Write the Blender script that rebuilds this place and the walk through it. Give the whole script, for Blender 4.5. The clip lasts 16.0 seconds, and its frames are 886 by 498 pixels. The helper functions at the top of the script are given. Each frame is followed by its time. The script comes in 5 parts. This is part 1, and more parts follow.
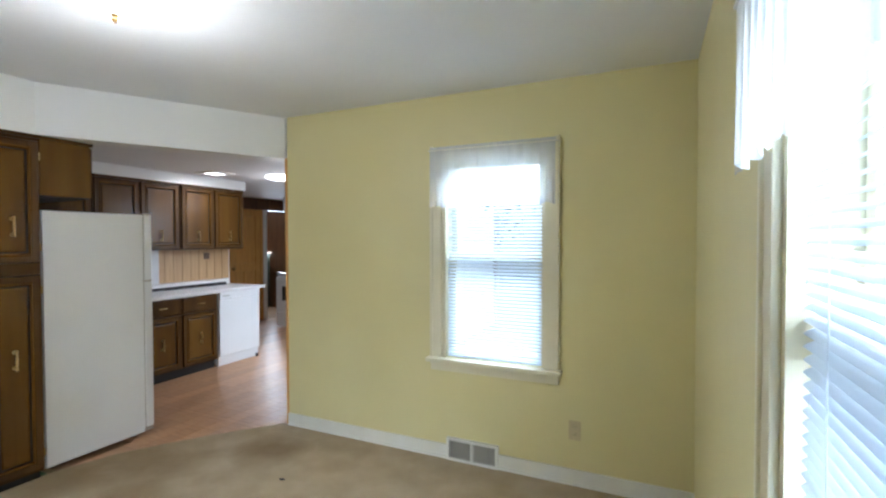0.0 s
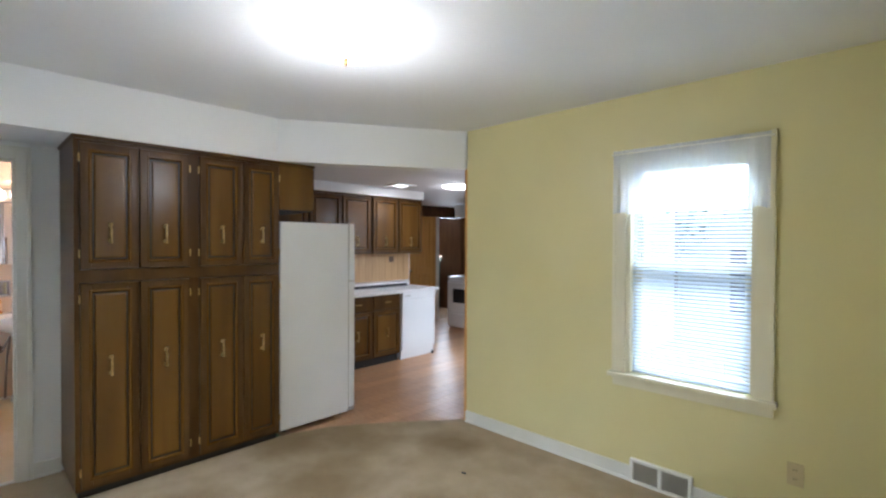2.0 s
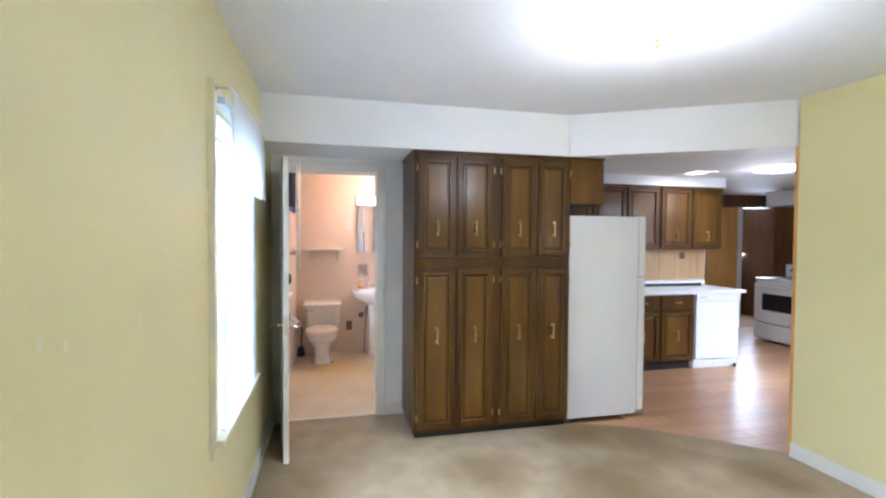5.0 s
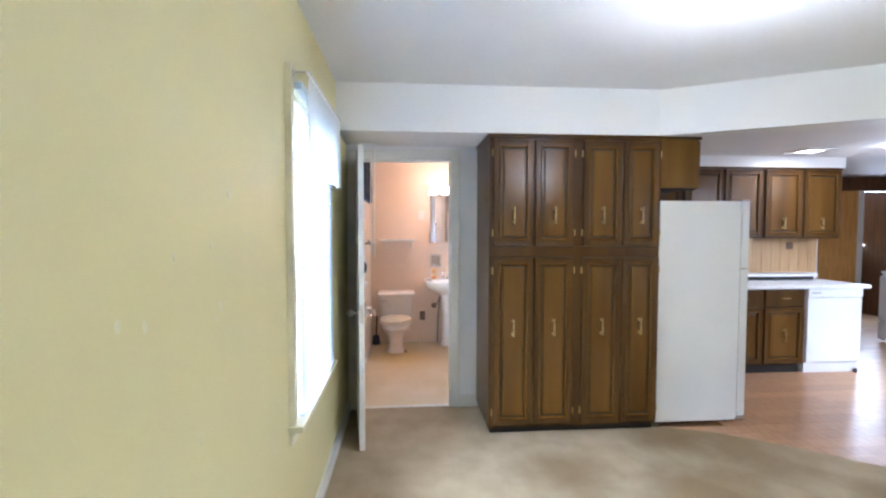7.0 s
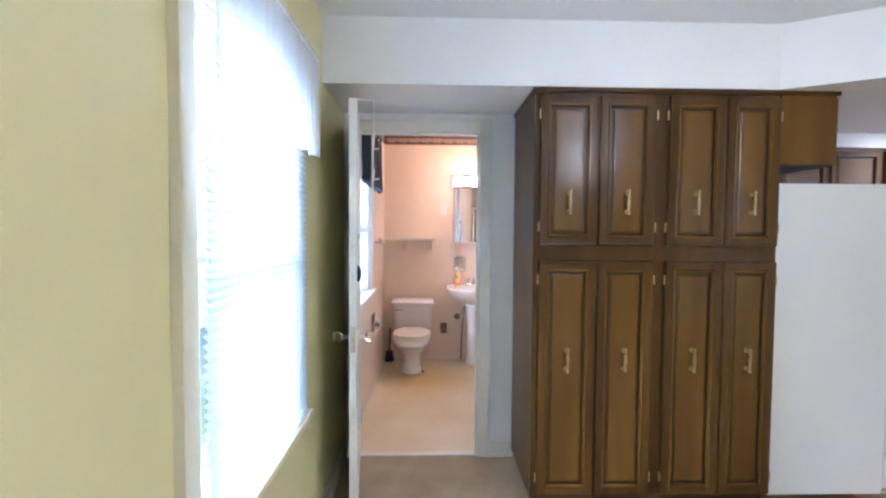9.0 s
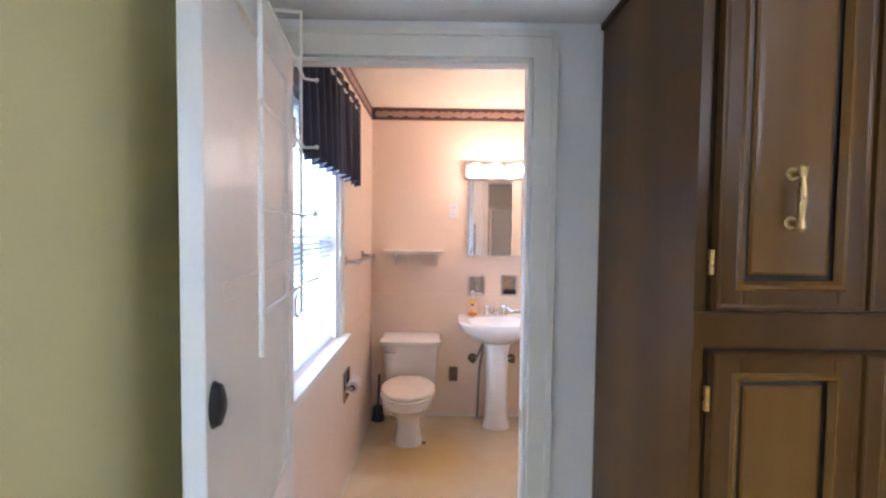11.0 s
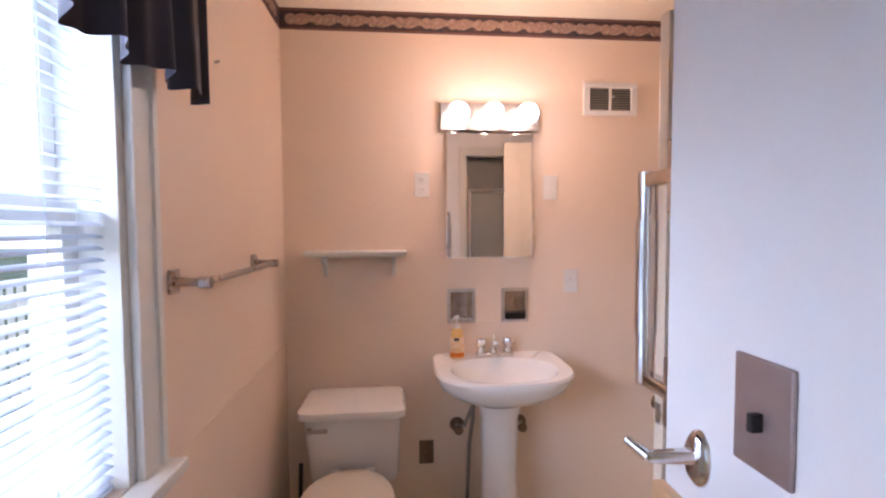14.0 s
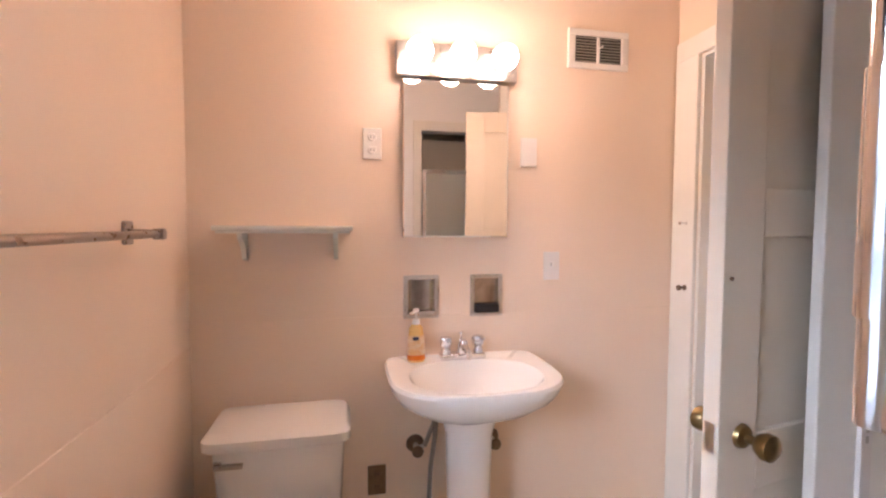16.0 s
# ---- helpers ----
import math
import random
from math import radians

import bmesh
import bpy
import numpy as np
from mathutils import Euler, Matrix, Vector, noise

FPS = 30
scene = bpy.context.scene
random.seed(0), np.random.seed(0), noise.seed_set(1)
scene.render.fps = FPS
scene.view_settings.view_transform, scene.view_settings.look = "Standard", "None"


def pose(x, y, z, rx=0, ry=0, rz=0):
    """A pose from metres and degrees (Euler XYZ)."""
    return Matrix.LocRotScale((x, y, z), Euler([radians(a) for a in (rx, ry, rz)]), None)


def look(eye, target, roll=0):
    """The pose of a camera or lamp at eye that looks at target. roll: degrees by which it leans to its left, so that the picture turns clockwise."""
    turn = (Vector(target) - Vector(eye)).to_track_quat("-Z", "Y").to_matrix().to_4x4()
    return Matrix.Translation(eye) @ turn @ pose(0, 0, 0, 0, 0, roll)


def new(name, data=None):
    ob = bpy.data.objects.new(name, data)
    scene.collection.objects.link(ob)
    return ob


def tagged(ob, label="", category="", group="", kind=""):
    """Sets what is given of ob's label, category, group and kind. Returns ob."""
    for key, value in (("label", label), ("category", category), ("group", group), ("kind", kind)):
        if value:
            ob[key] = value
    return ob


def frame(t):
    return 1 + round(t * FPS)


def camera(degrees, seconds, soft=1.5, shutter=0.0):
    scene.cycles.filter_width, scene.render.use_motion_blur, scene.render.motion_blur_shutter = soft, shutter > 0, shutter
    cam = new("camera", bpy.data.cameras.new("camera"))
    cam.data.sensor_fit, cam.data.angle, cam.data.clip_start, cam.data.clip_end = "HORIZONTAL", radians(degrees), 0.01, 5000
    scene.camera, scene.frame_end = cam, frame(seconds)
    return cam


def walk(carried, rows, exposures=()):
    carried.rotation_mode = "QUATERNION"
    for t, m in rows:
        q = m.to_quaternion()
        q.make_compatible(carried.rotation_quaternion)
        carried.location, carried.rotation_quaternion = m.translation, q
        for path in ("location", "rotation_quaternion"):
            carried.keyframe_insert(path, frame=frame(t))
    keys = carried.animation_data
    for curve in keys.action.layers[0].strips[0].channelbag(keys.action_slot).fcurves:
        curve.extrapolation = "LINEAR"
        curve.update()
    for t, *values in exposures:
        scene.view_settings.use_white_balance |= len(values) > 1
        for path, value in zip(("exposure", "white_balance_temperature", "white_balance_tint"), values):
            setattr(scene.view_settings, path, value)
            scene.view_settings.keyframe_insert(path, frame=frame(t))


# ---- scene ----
cam = camera(87.7, 16.0, soft=2.3)
PATH = [
    (0, (0.144, 0.317, 1.488), (-0.684, 2.138, 1.445), -0.1),
    (0.5, (0.137, 0.308, 1.493), (-0.81, 2.07, 1.465), -0.0),
    (1, (0.112, 0.277, 1.501), (-0.969, 1.959, 1.482), 0.0),
    (1.5, (0.091, 0.253, 1.503), (-1.147, 1.823, 1.488), 0.0),
    (2, (0.055, 0.214, 1.51), (-1.335, 1.652, 1.485), 0.2),
    (2.5, (0.064, 0.202, 1.489), (-1.481, 1.472, 1.467), 0.3),
    (3, (0.051, 0.187, 1.498), (-1.624, 1.279, 1.452), 0.4),
    (3.5, (0.04, 0.161, 1.497), (-1.737, 1.078, 1.446), 0.5),
    (4, (0.031, 0.105, 1.497), (-1.815, 0.873, 1.440), 0.7),
    (4.5, (0.017, 0.085, 1.497), (-1.883, 0.694, 1.439), 0.7),
    (5, (0.002, 0.076, 1.499), (-1.943, 0.538, 1.446), 0.4),
    (7.5, (-0.224, 0.057, 1.445), (-2.217, 0.198, 1.354), 0.2),
    (8, (-0.404, 0.017, 1.409), (-2.398, 0.143, 1.324), 0.4),
    (8.5, (-0.688, 0.101, 1.401), (-2.685, 0.178, 1.311), 0.3),
    (9, (-1.006, 0.133, 1.419), (-3.004, 0.184, 1.339), 0.4),
    (11.5, (-2.745, 0.146, 1.504), (-4.744, 0.156, 1.425), 0.7),
    (12, (-3.036, 0.148, 1.495), (-5.035, 0.15, 1.432), 0.8),
    (12.5, (-3.274, 0.167, 1.505), (-5.272, 0.169, 1.437), 0.5),
    (13, (-3.487, 0.149, 1.487), (-5.485, 0.203, 1.415), 0.3),
    (13.5, (-3.678, 0.152, 1.466), (-5.673, 0.276, 1.386), -0.2),
    (14, (-3.858, 0.158, 1.441), (-5.847, 0.341, 1.346), -0.3),
    (14.5, (-4.021, 0.192, 1.42), (-6.003, 0.437, 1.316), -0.6),
    (15, (-4.151, 0.18, 1.391), (-6.124, 0.494, 1.286), -0.3),
    (15.5, (-4.239, 0.168, 1.363), (-6.201, 0.544, 1.259), -0.0),
    (16, (-4.293, 0.164, 1.336), (-6.247, 0.574, 1.235), 0.2),
]
EXPOSURES = [(0, -0.04, 5750, 11), (1.0, -0.14, 5800, 12), (2.5, 0.04, 5800, 13), (3.5, 0.34, 5650, 13), (5, 0.60, 5470, 15), (7.5, 0.61, 5370, 16), (9, 0.60, 5280, 17), (11.5, 0.42, 5350, 18),
             (12.5, 0.26, 5350, 19), (13, 0.06, 5350, 20), (14, -0.18, 5700, 23), (15, -0.04, 5980, 25), (16, 0.18, 5950, 20)]
walk(cam, [(t, look(eye, target, roll)) for t, eye, target, roll in PATH], EXPOSURES)

# ---- world, light ----
world = bpy.data.worlds.new("sky_world")
scene.world = world
world.use_nodes = True
wn = world.node_tree
sky = wn.nodes.new("ShaderNodeTexSky")
sky.sky_type, sky.sun_disc = "NISHITA", False
sky.sun_elevation, sky.sun_rotation = radians(50), radians(140)
wn.nodes["Background"].inputs[1].default_value = 0.15
wn.links.new(sky.outputs[0], wn.nodes["Background"].inputs[0])
sun_data = bpy.data.lights.new("sun", "SUN")
sun_data.energy, sun_data.angle, sun_data.color = 2.5, radians(15), (1, 0.96, 0.9)
new("sun", sun_data).matrix_world = look((0, 0, 9), (3, 3, 4))


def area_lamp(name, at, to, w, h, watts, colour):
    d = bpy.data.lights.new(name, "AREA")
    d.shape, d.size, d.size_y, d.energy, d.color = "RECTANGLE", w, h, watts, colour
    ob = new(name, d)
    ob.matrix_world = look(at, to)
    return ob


def bulb_lamp(name, at, watts, radius, colour):
    d = bpy.data.lights.new(name, "POINT")
    d.energy, d.shadow_soft_size, d.color = watts, radius, colour
    ob = new(name, d)
    ob.location = at
    return ob


DAY = (0.82, 0.92, 1.0)
BATHDAY = (0.80, 0.85, 1.0)
WARM = (1.0, 0.60, 0.36)
# sky light falling in through each window from above the line of sight
area_lamp("north_window_daylight", (-0.80, 4.90, 2.65), (-0.80, 3.15, 1.30), 2.4, 1.7, 470, DAY)
area_lamp("east_window_daylight", (1.75, -0.55, 2.75), (0.36, 0.97, 1.30), 2.4, 2.0, 620, DAY)
area_lamp("south_window_daylight", (-2.41, -2.15, 2.65), (-2.41, -0.40, 1.30), 2.3, 1.7, 450, DAY)
area_lamp("bath_window_daylight", (-4.60, -2.0, 2.75), (-4.60, -0.40, 1.38), 2.2, 1.7, 155, BATHDAY)
bulb_lamp("dining_lamp_light", (-1.70, 1.40, 2.03), 18, 0.12, (1.0, 0.97, 0.92))
area_lamp("kitchen_recessed_light", (-4.38, 4.02, 2.225), (-4.38, 4.02, 0), 0.18, 0.18, 5, (1, 0.95, 0.9))
bulb_lamp("kitchen_round_light", (-3.90, 4.58, 1.98), 4, 0.12, (1, 0.95, 0.92))
# added bluish fill for the kitchen, set before an opening in the unseen east wall
area_lamp("kitchen_fill_light", (-2.55, 5.0, 1.5), (-6, 5.0, 1.2), 0.78, 1.03, 6, (0.72, 0.84, 1.0))
# added fill that brightens the den; no window or lamp stands there
area_lamp("den_fill_light", (-7.4, 7.9, 1.6), (-7.4, 5, 1.0), 0.9, 1.1, 50, DAY)
for i in range(3):
    bulb_lamp("vanity_bulb_light", (-5.93, 0.424 + 0.159 * i, 1.955), 6.2, 0.055, WARM)


# ---- materials ----
def shader(name):
    m = bpy.data.materials.new(name)
    m.use_nodes = True
    return m, m.node_tree, m.node_tree.nodes["Principled BSDF"]


def paint(name, a, b=None, rough=0.5, metal=0.0, scale=3.0, grain=60.0, bump=0.05, stretch=(1, 1, 1), gloss_var=0.1, piece=0.0, coords="Object", spread=0.18):
    """Two-scale procedural surface: broad colour drift from a to b, fine grain in the relief and the gloss."""
    m, nt, p = shader(name)
    b = b or tuple(0.86 * v for v in a)
    tc = nt.nodes.new("ShaderNodeTexCoord")
    mp = nt.nodes.new("ShaderNodeMapping")
    mp.inputs["Scale"].default_value = stretch
    nt.links.new(tc.outputs[coords], mp.inputs[0])
    n1 = nt.nodes.new("ShaderNodeTexNoise")
    n1.inputs["Scale"].default_value, n1.inputs["Detail"].default_value = scale, 5
    n2 = nt.nodes.new("ShaderNodeTexNoise")
    n2.inputs["Scale"].default_value, n2.inputs["Detail"].default_value = grain, 3
    for n in (n1, n2):
        nt.links.new(mp.outputs[0], n.inputs["Vector"])
    ramp = nt.nodes.new("ShaderNodeValToRGB")
    ramp.color_ramp.elements[0].position, ramp.color_ramp.elements[1].position = 0.5 - spread, 0.5 + spread
    ramp.color_ramp.elements[0].color, ramp.color_ramp.elements[1].color = (*b, 1), (*a, 1)
    nt.links.new(n1.outputs[0], ramp.inputs[0])
    out = ramp.outputs[0]
    if piece:
        info = nt.nodes.new("ShaderNodeObjectInfo")
        mr = nt.nodes.new("ShaderNodeMapRange")
        mr.inputs["To Min"].default_value, mr.inputs["To Max"].default_value = 1 - piece, 1 + piece
        nt.links.new(info.outputs["Random"], mr.inputs[0])
        hsv = nt.nodes.new("ShaderNodeHueSaturation")
        nt.links.new(mr.outputs[0], hsv.inputs["Value"])
        nt.links.new(out, hsv.inputs["Color"])
        out = hsv.outputs[0]
    nt.links.new(out, p.inputs["Base Color"])
    r = nt.nodes.new("ShaderNodeMapRange")
    r.inputs["To Min"].default_value, r.inputs["To Max"].default_value = max(rough - gloss_var, 0.02), min(rough + gloss_var, 1)
    nt.links.new(n2.outputs[0], r.inputs[0])
    nt.links.new(r.outputs[0], p.inputs["Roughness"])
    p.inputs["Metallic"].default_value = metal
    if bump:
        bp = nt.nodes.new("ShaderNodeBump")
        bp.inputs["Strength"].default_value, bp.inputs["Distance"].default_value = bump, 0.01
        nt.links.new(n2.outputs[0], bp.inputs["Height"])
        nt.links.new(bp.outputs[0], p.inputs["Normal"])
    return m


def glowing(name, colour, strength):
    m, nt, p = shader(name)
    p.inputs["Base Color"].default_value = (0.9, 0.9, 0.9, 1)
    p.inputs["Emission Color"].default_value, p.inputs["Emission Strength"].default_value = (*colour, 1), strength
    return m


def cloth(name, colour, through_light, see_through):
    """Thin woven cloth: part of the light passes."""
    m, nt, p = shader(name)
    p.inputs["Base Color"].default_value, p.inputs["Roughness"].default_value = (*colour, 1), 0.9
    tl = nt.nodes.new("ShaderNodeBsdfTranslucent")
    tl.inputs[0].default_value = (*colour, 1)
    tr = nt.nodes.new("ShaderNodeBsdfTransparent")
    n = nt.nodes.new("ShaderNodeTexNoise")
    n.inputs["Scale"].default_value = 110
    mr = nt.nodes.new("ShaderNodeMapRange")
    mr.inputs["From Min"].default_value, mr.inputs["From Max"].default_value = 0.35, 0.65
    mr.inputs["To Min"].default_value, mr.inputs["To Max"].default_value = see_through * 0.97, see_through * 1.03
    tc = nt.nodes.new("ShaderNodeTexCoord")
    nt.links.new(tc.outputs["Object"], n.inputs["Vector"])
    nt.links.new(n.outputs[0], mr.inputs[0])
    m1, m2 = nt.nodes.new("ShaderNodeMixShader"), nt.nodes.new("ShaderNodeMixShader")
    m1.inputs[0].default_value = through_light
    nt.links.new(p.outputs[0], m1.inputs[1])
    nt.links.new(tl.outputs[0], m1.inputs[2])
    nt.links.new(mr.outputs[0], m2.inputs[0])
    nt.links.new(m1.outputs[0], m2.inputs[1])
    nt.links.new(tr.outputs[0], m2.inputs[2])
    nt.links.new(m2.outputs[0], nt.nodes["Material Output"].inputs[0])
    return m


def clear_glass(name, tint=(0.95, 0.97, 0.97), rough=0.0):
    m, nt, p = shader(name)
    p.inputs["Base Color"].default_value, p.inputs["Roughness"].default_value = (*tint, 1), rough
    p.inputs["Transmission Weight"].default_value, p.inputs["IOR"].default_value = 1.0, 1.45
    return m


def matte_spec(m, level):
    m.node_tree.nodes["Principled BSDF"].inputs["Specular IOR Level"].default_value = level


YELLOW = paint("yellow_wall_paint", (0.74, 0.672, 0.36), (0.70, 0.63, 0.325), 0.42, scale=1.4, grain=160, bump=0.03)
CEIL = paint("white_ceiling_paint", (0.83, 0.84, 0.85), (0.79, 0.80, 0.81), 0.7, scale=1.2, grain=120, bump=0.05)
WHITE = paint("white_wall_paint", (0.86, 0.86, 0.85), (0.82, 0.825, 0.82), 0.45, scale=1.6, grain=140, bump=0.03)
TRIM = paint("white_gloss_trim", (0.80, 0.79, 0.74), (0.74, 0.73, 0.67), 0.3, scale=4, grain=40, bump=0.004, gloss_var=0.03)
BEIGETRIM = paint("beige_gloss_trim", (0.80, 0.72, 0.60), (0.74, 0.66, 0.54), 0.3, scale=4, grain=40, bump=0.004, gloss_var=0.03)
AGEDNICKEL = paint("aged_nickel", (0.46, 0.40, 0.36), (0.42, 0.365, 0.33), 0.28, metal=1.0, scale=6, grain=40, bump=0.0, gloss_var=0.04)
CREAMTRIM = paint("cream_gloss_trim", (0.79, 0.74, 0.56), (0.74, 0.69, 0.50), 0.3, scale=4, grain=40, bump=0.004, gloss_var=0.03)
CARPET = paint("beige_carpet", (0.50, 0.39, 0.245), (0.405, 0.31, 0.185), 0.95, scale=5.5, grain=170, bump=1.0, spread=0.2)
VINYL = paint("cream_vinyl_floor", (0.76, 0.66, 0.48), (0.68, 0.55, 0.33), 0.35, scale=2.2, grain=70, bump=0.02)


def yellowed(m, centre, radius, colour):
    """A ragged yellowed patch in a floor covering, round a fixed place."""
    nt = m.node_tree
    p = nt.nodes["Principled BSDF"]
    src = p.inputs["Base Color"].links[0].from_socket
    tc, n = nt.nodes.new("ShaderNodeTexCoord"), nt.nodes.new("ShaderNodeTexNoise")
    n.inputs["Scale"].default_value, n.inputs["Detail"].default_value = 4.0, 6
    nt.links.new(tc.outputs["Object"], n.inputs["Vector"])
    off = nt.nodes.new("ShaderNodeVectorMath")
    off.operation = "DISTANCE"
    off.inputs[1].default_value = centre
    nt.links.new(tc.outputs["Object"], off.inputs[0])
    add = nt.nodes.new("ShaderNodeMath")
    add.operation = "MULTIPLY_ADD"
    add.inputs[1].default_value = radius * 1.1
    nt.links.new(n.outputs[0], add.inputs[0])
    nt.links.new(off.outputs["Value"], add.inputs[2])
    mr = nt.nodes.new("ShaderNodeMapRange")
    mr.inputs["From Min"].default_value, mr.inputs["From Max"].default_value = radius * 0.85, radius * 1.75
    mr.inputs["To Min"].default_value, mr.inputs["To Max"].default_value = 0.75, 0.0
    nt.links.new(add.outputs[0], mr.inputs[0])
    mix = nt.nodes.new("ShaderNodeMix")
    mix.data_type = "RGBA"
    nt.links.new(mr.outputs[0], mix.inputs["Factor"])
    nt.links.new(src, mix.inputs[6])
    mix.inputs[7].default_value = (*colour, 1)
    nt.links.new(mix.outputs[2], p.inputs["Base Color"])


# traffic stains: along the kitchen edge, before the cupboard, before the window
for at, rad in (((-2.95, 2.25, 0), 0.42), ((-2.45, 1.75, 0), 0.36), ((-2.75, 1.0, 0), 0.30), ((-1.75, 2.0, 0), 0.24), ((-3.2, 1.9, 0), 0.34), ((-2.3, 2.75, 0), 0.26)):
    yellowed(CARPET, at, rad, (0.23, 0.15, 0.062))
yellowed(VINYL, (-5.35, 0.05, 0), 0.42, (0.64, 0.43, 0.12))
LAMINATE = paint("oak_laminate", (0.56, 0.315, 0.16), (0.43, 0.225, 0.105), 0.33, scale=5, grain=40, bump=0.015, stretch=(1, 7, 1), piece=0.12)
UNDERLAY = paint("plywood_underlay", (0.30, 0.17, 0.08), None, 0.6)
DARKWOOD = paint("dark_stained_wood", (0.100, 0.0475, 0.0115), (0.056, 0.025, 0.006), 0.30, scale=1.2, grain=9, bump=0.0, gloss_var=0.03, stretch=(6, 6, 0.7), piece=0.06)
PANELWOOD = paint("brown_panel_wood", (0.155, 0.074, 0.0145), (0.092, 0.042, 0.008), 0.25, scale=1.1, grain=9, bump=0.0, gloss_var=0.03, stretch=(6, 6, 0.6), piece=0.08)
GROOVE = paint("dark_glaze_and_gap_shade", (0.014, 0.007, 0.003), (0.008, 0.004, 0.002), 0.35, scale=8, grain=60)
matte_spec(DARKWOOD, 0.19), matte_spec(PANELWOOD, 0.32)
TOEKICK = paint("black_toe_kick", (0.014, 0.011, 0.009), None, 0.55)
PINE = paint("honey_pine", (0.72, 0.40, 0.12), (0.60, 0.30, 0.08), 0.35, scale=5, grain=45, stretch=(6, 6, 0.6), bump=0.04, piece=0.08)
PANELLING = paint("dark_wall_panelling", (0.17, 0.075, 0.03), (0.09, 0.04, 0.017), 0.4, scale=4, grain=40, stretch=(6, 6, 0.5), bump=0.05, piece=0.15)
BACKSPLASH = paint("tan_board_backsplash", (0.62, 0.40, 0.20), (0.52, 0.32, 0.15), 0.4, scale=4, grain=45, stretch=(6, 6, 0.5), piece=0.06)
BRASS = paint("aged_brass", (0.62, 0.44, 0.19), (0.42, 0.28, 0.11), 0.3, metal=1.0, scale=30, grain=120, bump=0.05)
BRONZE = paint("dark_aged_brass", (0.36, 0.26, 0.12), (0.24, 0.17, 0.08), 0.32, metal=1.0, scale=30, grain=120, bump=0.03)
CHROME = paint("chrome", (0.80, 0.80, 0.82), (0.72, 0.72, 0.74), 0.1, metal=1.0, scale=12, grain=60, bump=0.0, gloss_var=0.05)
NICKEL = paint("brushed_nickel", (0.66, 0.62, 0.58), (0.56, 0.52, 0.48), 0.3, metal=1.0, scale=12, grain=90, bump=0.02)
# dark brownish chrome; paints shade and reflections into the niche bowls
NICHE = paint("darkened_chrome", (0.52, 0.46, 0.43), (0.36, 0.31, 0.29), 0.14, metal=1.0, scale=25, bump=0.0)
APPLIANCE = paint("white_appliance_enamel", (0.80, 0.80, 0.79), (0.76, 0.76, 0.75), 0.35, scale=2, grain=260, bump=0.04)
LAMINTOP = paint("white_laminate_top", (0.80, 0.79, 0.78), (0.74, 0.73, 0.73), 0.3, scale=9, grain=90)
SEATCREAM = paint("cream_enamel_seat", (0.82, 0.76, 0.66), (0.78, 0.71, 0.60), 0.22, scale=4, grain=40, bump=0.0, gloss_var=0.04)
PORCELAIN = paint("white_porcelain", (0.84, 0.82, 0.79), (0.81, 0.79, 0.76), 0.09, scale=3, grain=30, bump=0.0, gloss_var=0.03)
BATHWALL = paint("pinkish_white_bath_paint", (0.84, 0.69, 0.56), (0.805, 0.65, 0.515), 0.33, scale=1.5, grain=130, bump=0.04)
BATHCEIL = paint("cream_bath_ceiling", (0.80, 0.73, 0.60), (0.76, 0.69, 0.56), 0.4, scale=1.5, grain=90, bump=0.04)
BORDER = paint("navy_wallpaper_border", (0.035, 0.03, 0.05), (0.09, 0.05, 0.045), 0.6, scale=30, grain=120)
ROSE = paint("dusty_rose_print", (0.50, 0.36, 0.28), (0.30, 0.17, 0.13), 0.6, scale=45, grain=120)
RUST = paint("rust_print_line", (0.25, 0.10, 0.07), None, 0.6)
BLIND = cloth("white_blind_vinyl", (0.82, 0.88, 0.95), 0.42, 0.0)
SHEER = cloth("white_lace", (0.92, 0.95, 0.99), 0.42, 0.36)
NAVY = paint("navy_satin", (0.011, 0.011, 0.034), (0.006, 0.006, 0.018), 0.6, scale=14, grain=240, bump=0.05)
NAVY.node_tree.nodes["Principled BSDF"].inputs["Sheen Weight"].default_value = 0.02
GLASS = clear_glass("window_glass")
CRYSTAL = clear_glass("crystal_glass", (0.96, 0.96, 0.94))
FROST = clear_glass("obscure_shower_glass", (0.80, 0.80, 0.74), 0.4)
FROST.node_tree.nodes["Principled BSDF"].inputs["Transmission Weight"].default_value = 0.45
BLACK = paint("black_plastic", (0.015, 0.015, 0.017), None, 0.4, bump=0.02)
BROWNPLATE = paint("brown_metal_plate", (0.22, 0.15, 0.10), (0.15, 0.10, 0.07), 0.35, metal=0.6, scale=20)
SWITCHMETAL = paint("dull_bronze_plate", (0.40, 0.32, 0.30), (0.32, 0.25, 0.23), 0.38, metal=0.7, scale=12)
IVORY = paint("ivory_plastic", (0.62, 0.52, 0.30), (0.56, 0.47, 0.27), 0.4, bump=0.0)
WHITEPLATE = paint("white_plastic", (0.82, 0.80, 0.77), None, 0.35, bump=0.0)
NAVYPLASTIC = paint("navy_plastic", (0.02, 0.025, 0.07), None, 0.4, bump=0.0)
ORANGE = paint("orange_soap", (0.75, 0.22, 0.03), (0.68, 0.16, 0.02), 0.15, scale=20, bump=0.0)
SOAPCLEAR = paint("amber_bottle_plastic", (0.80, 0.52, 0.20), (0.76, 0.46, 0.15), 0.12, scale=20, bump=0.0)
LABELWHITE = paint("pale_label", (0.78, 0.62, 0.42), (0.72, 0.40, 0.15), 0.4, scale=40, bump=0.0)
STONEGREEN = paint("dark_green_enamel", (0.045, 0.055, 0.035), (0.025, 0.03, 0.02), 0.5, scale=9, bump=0.05)
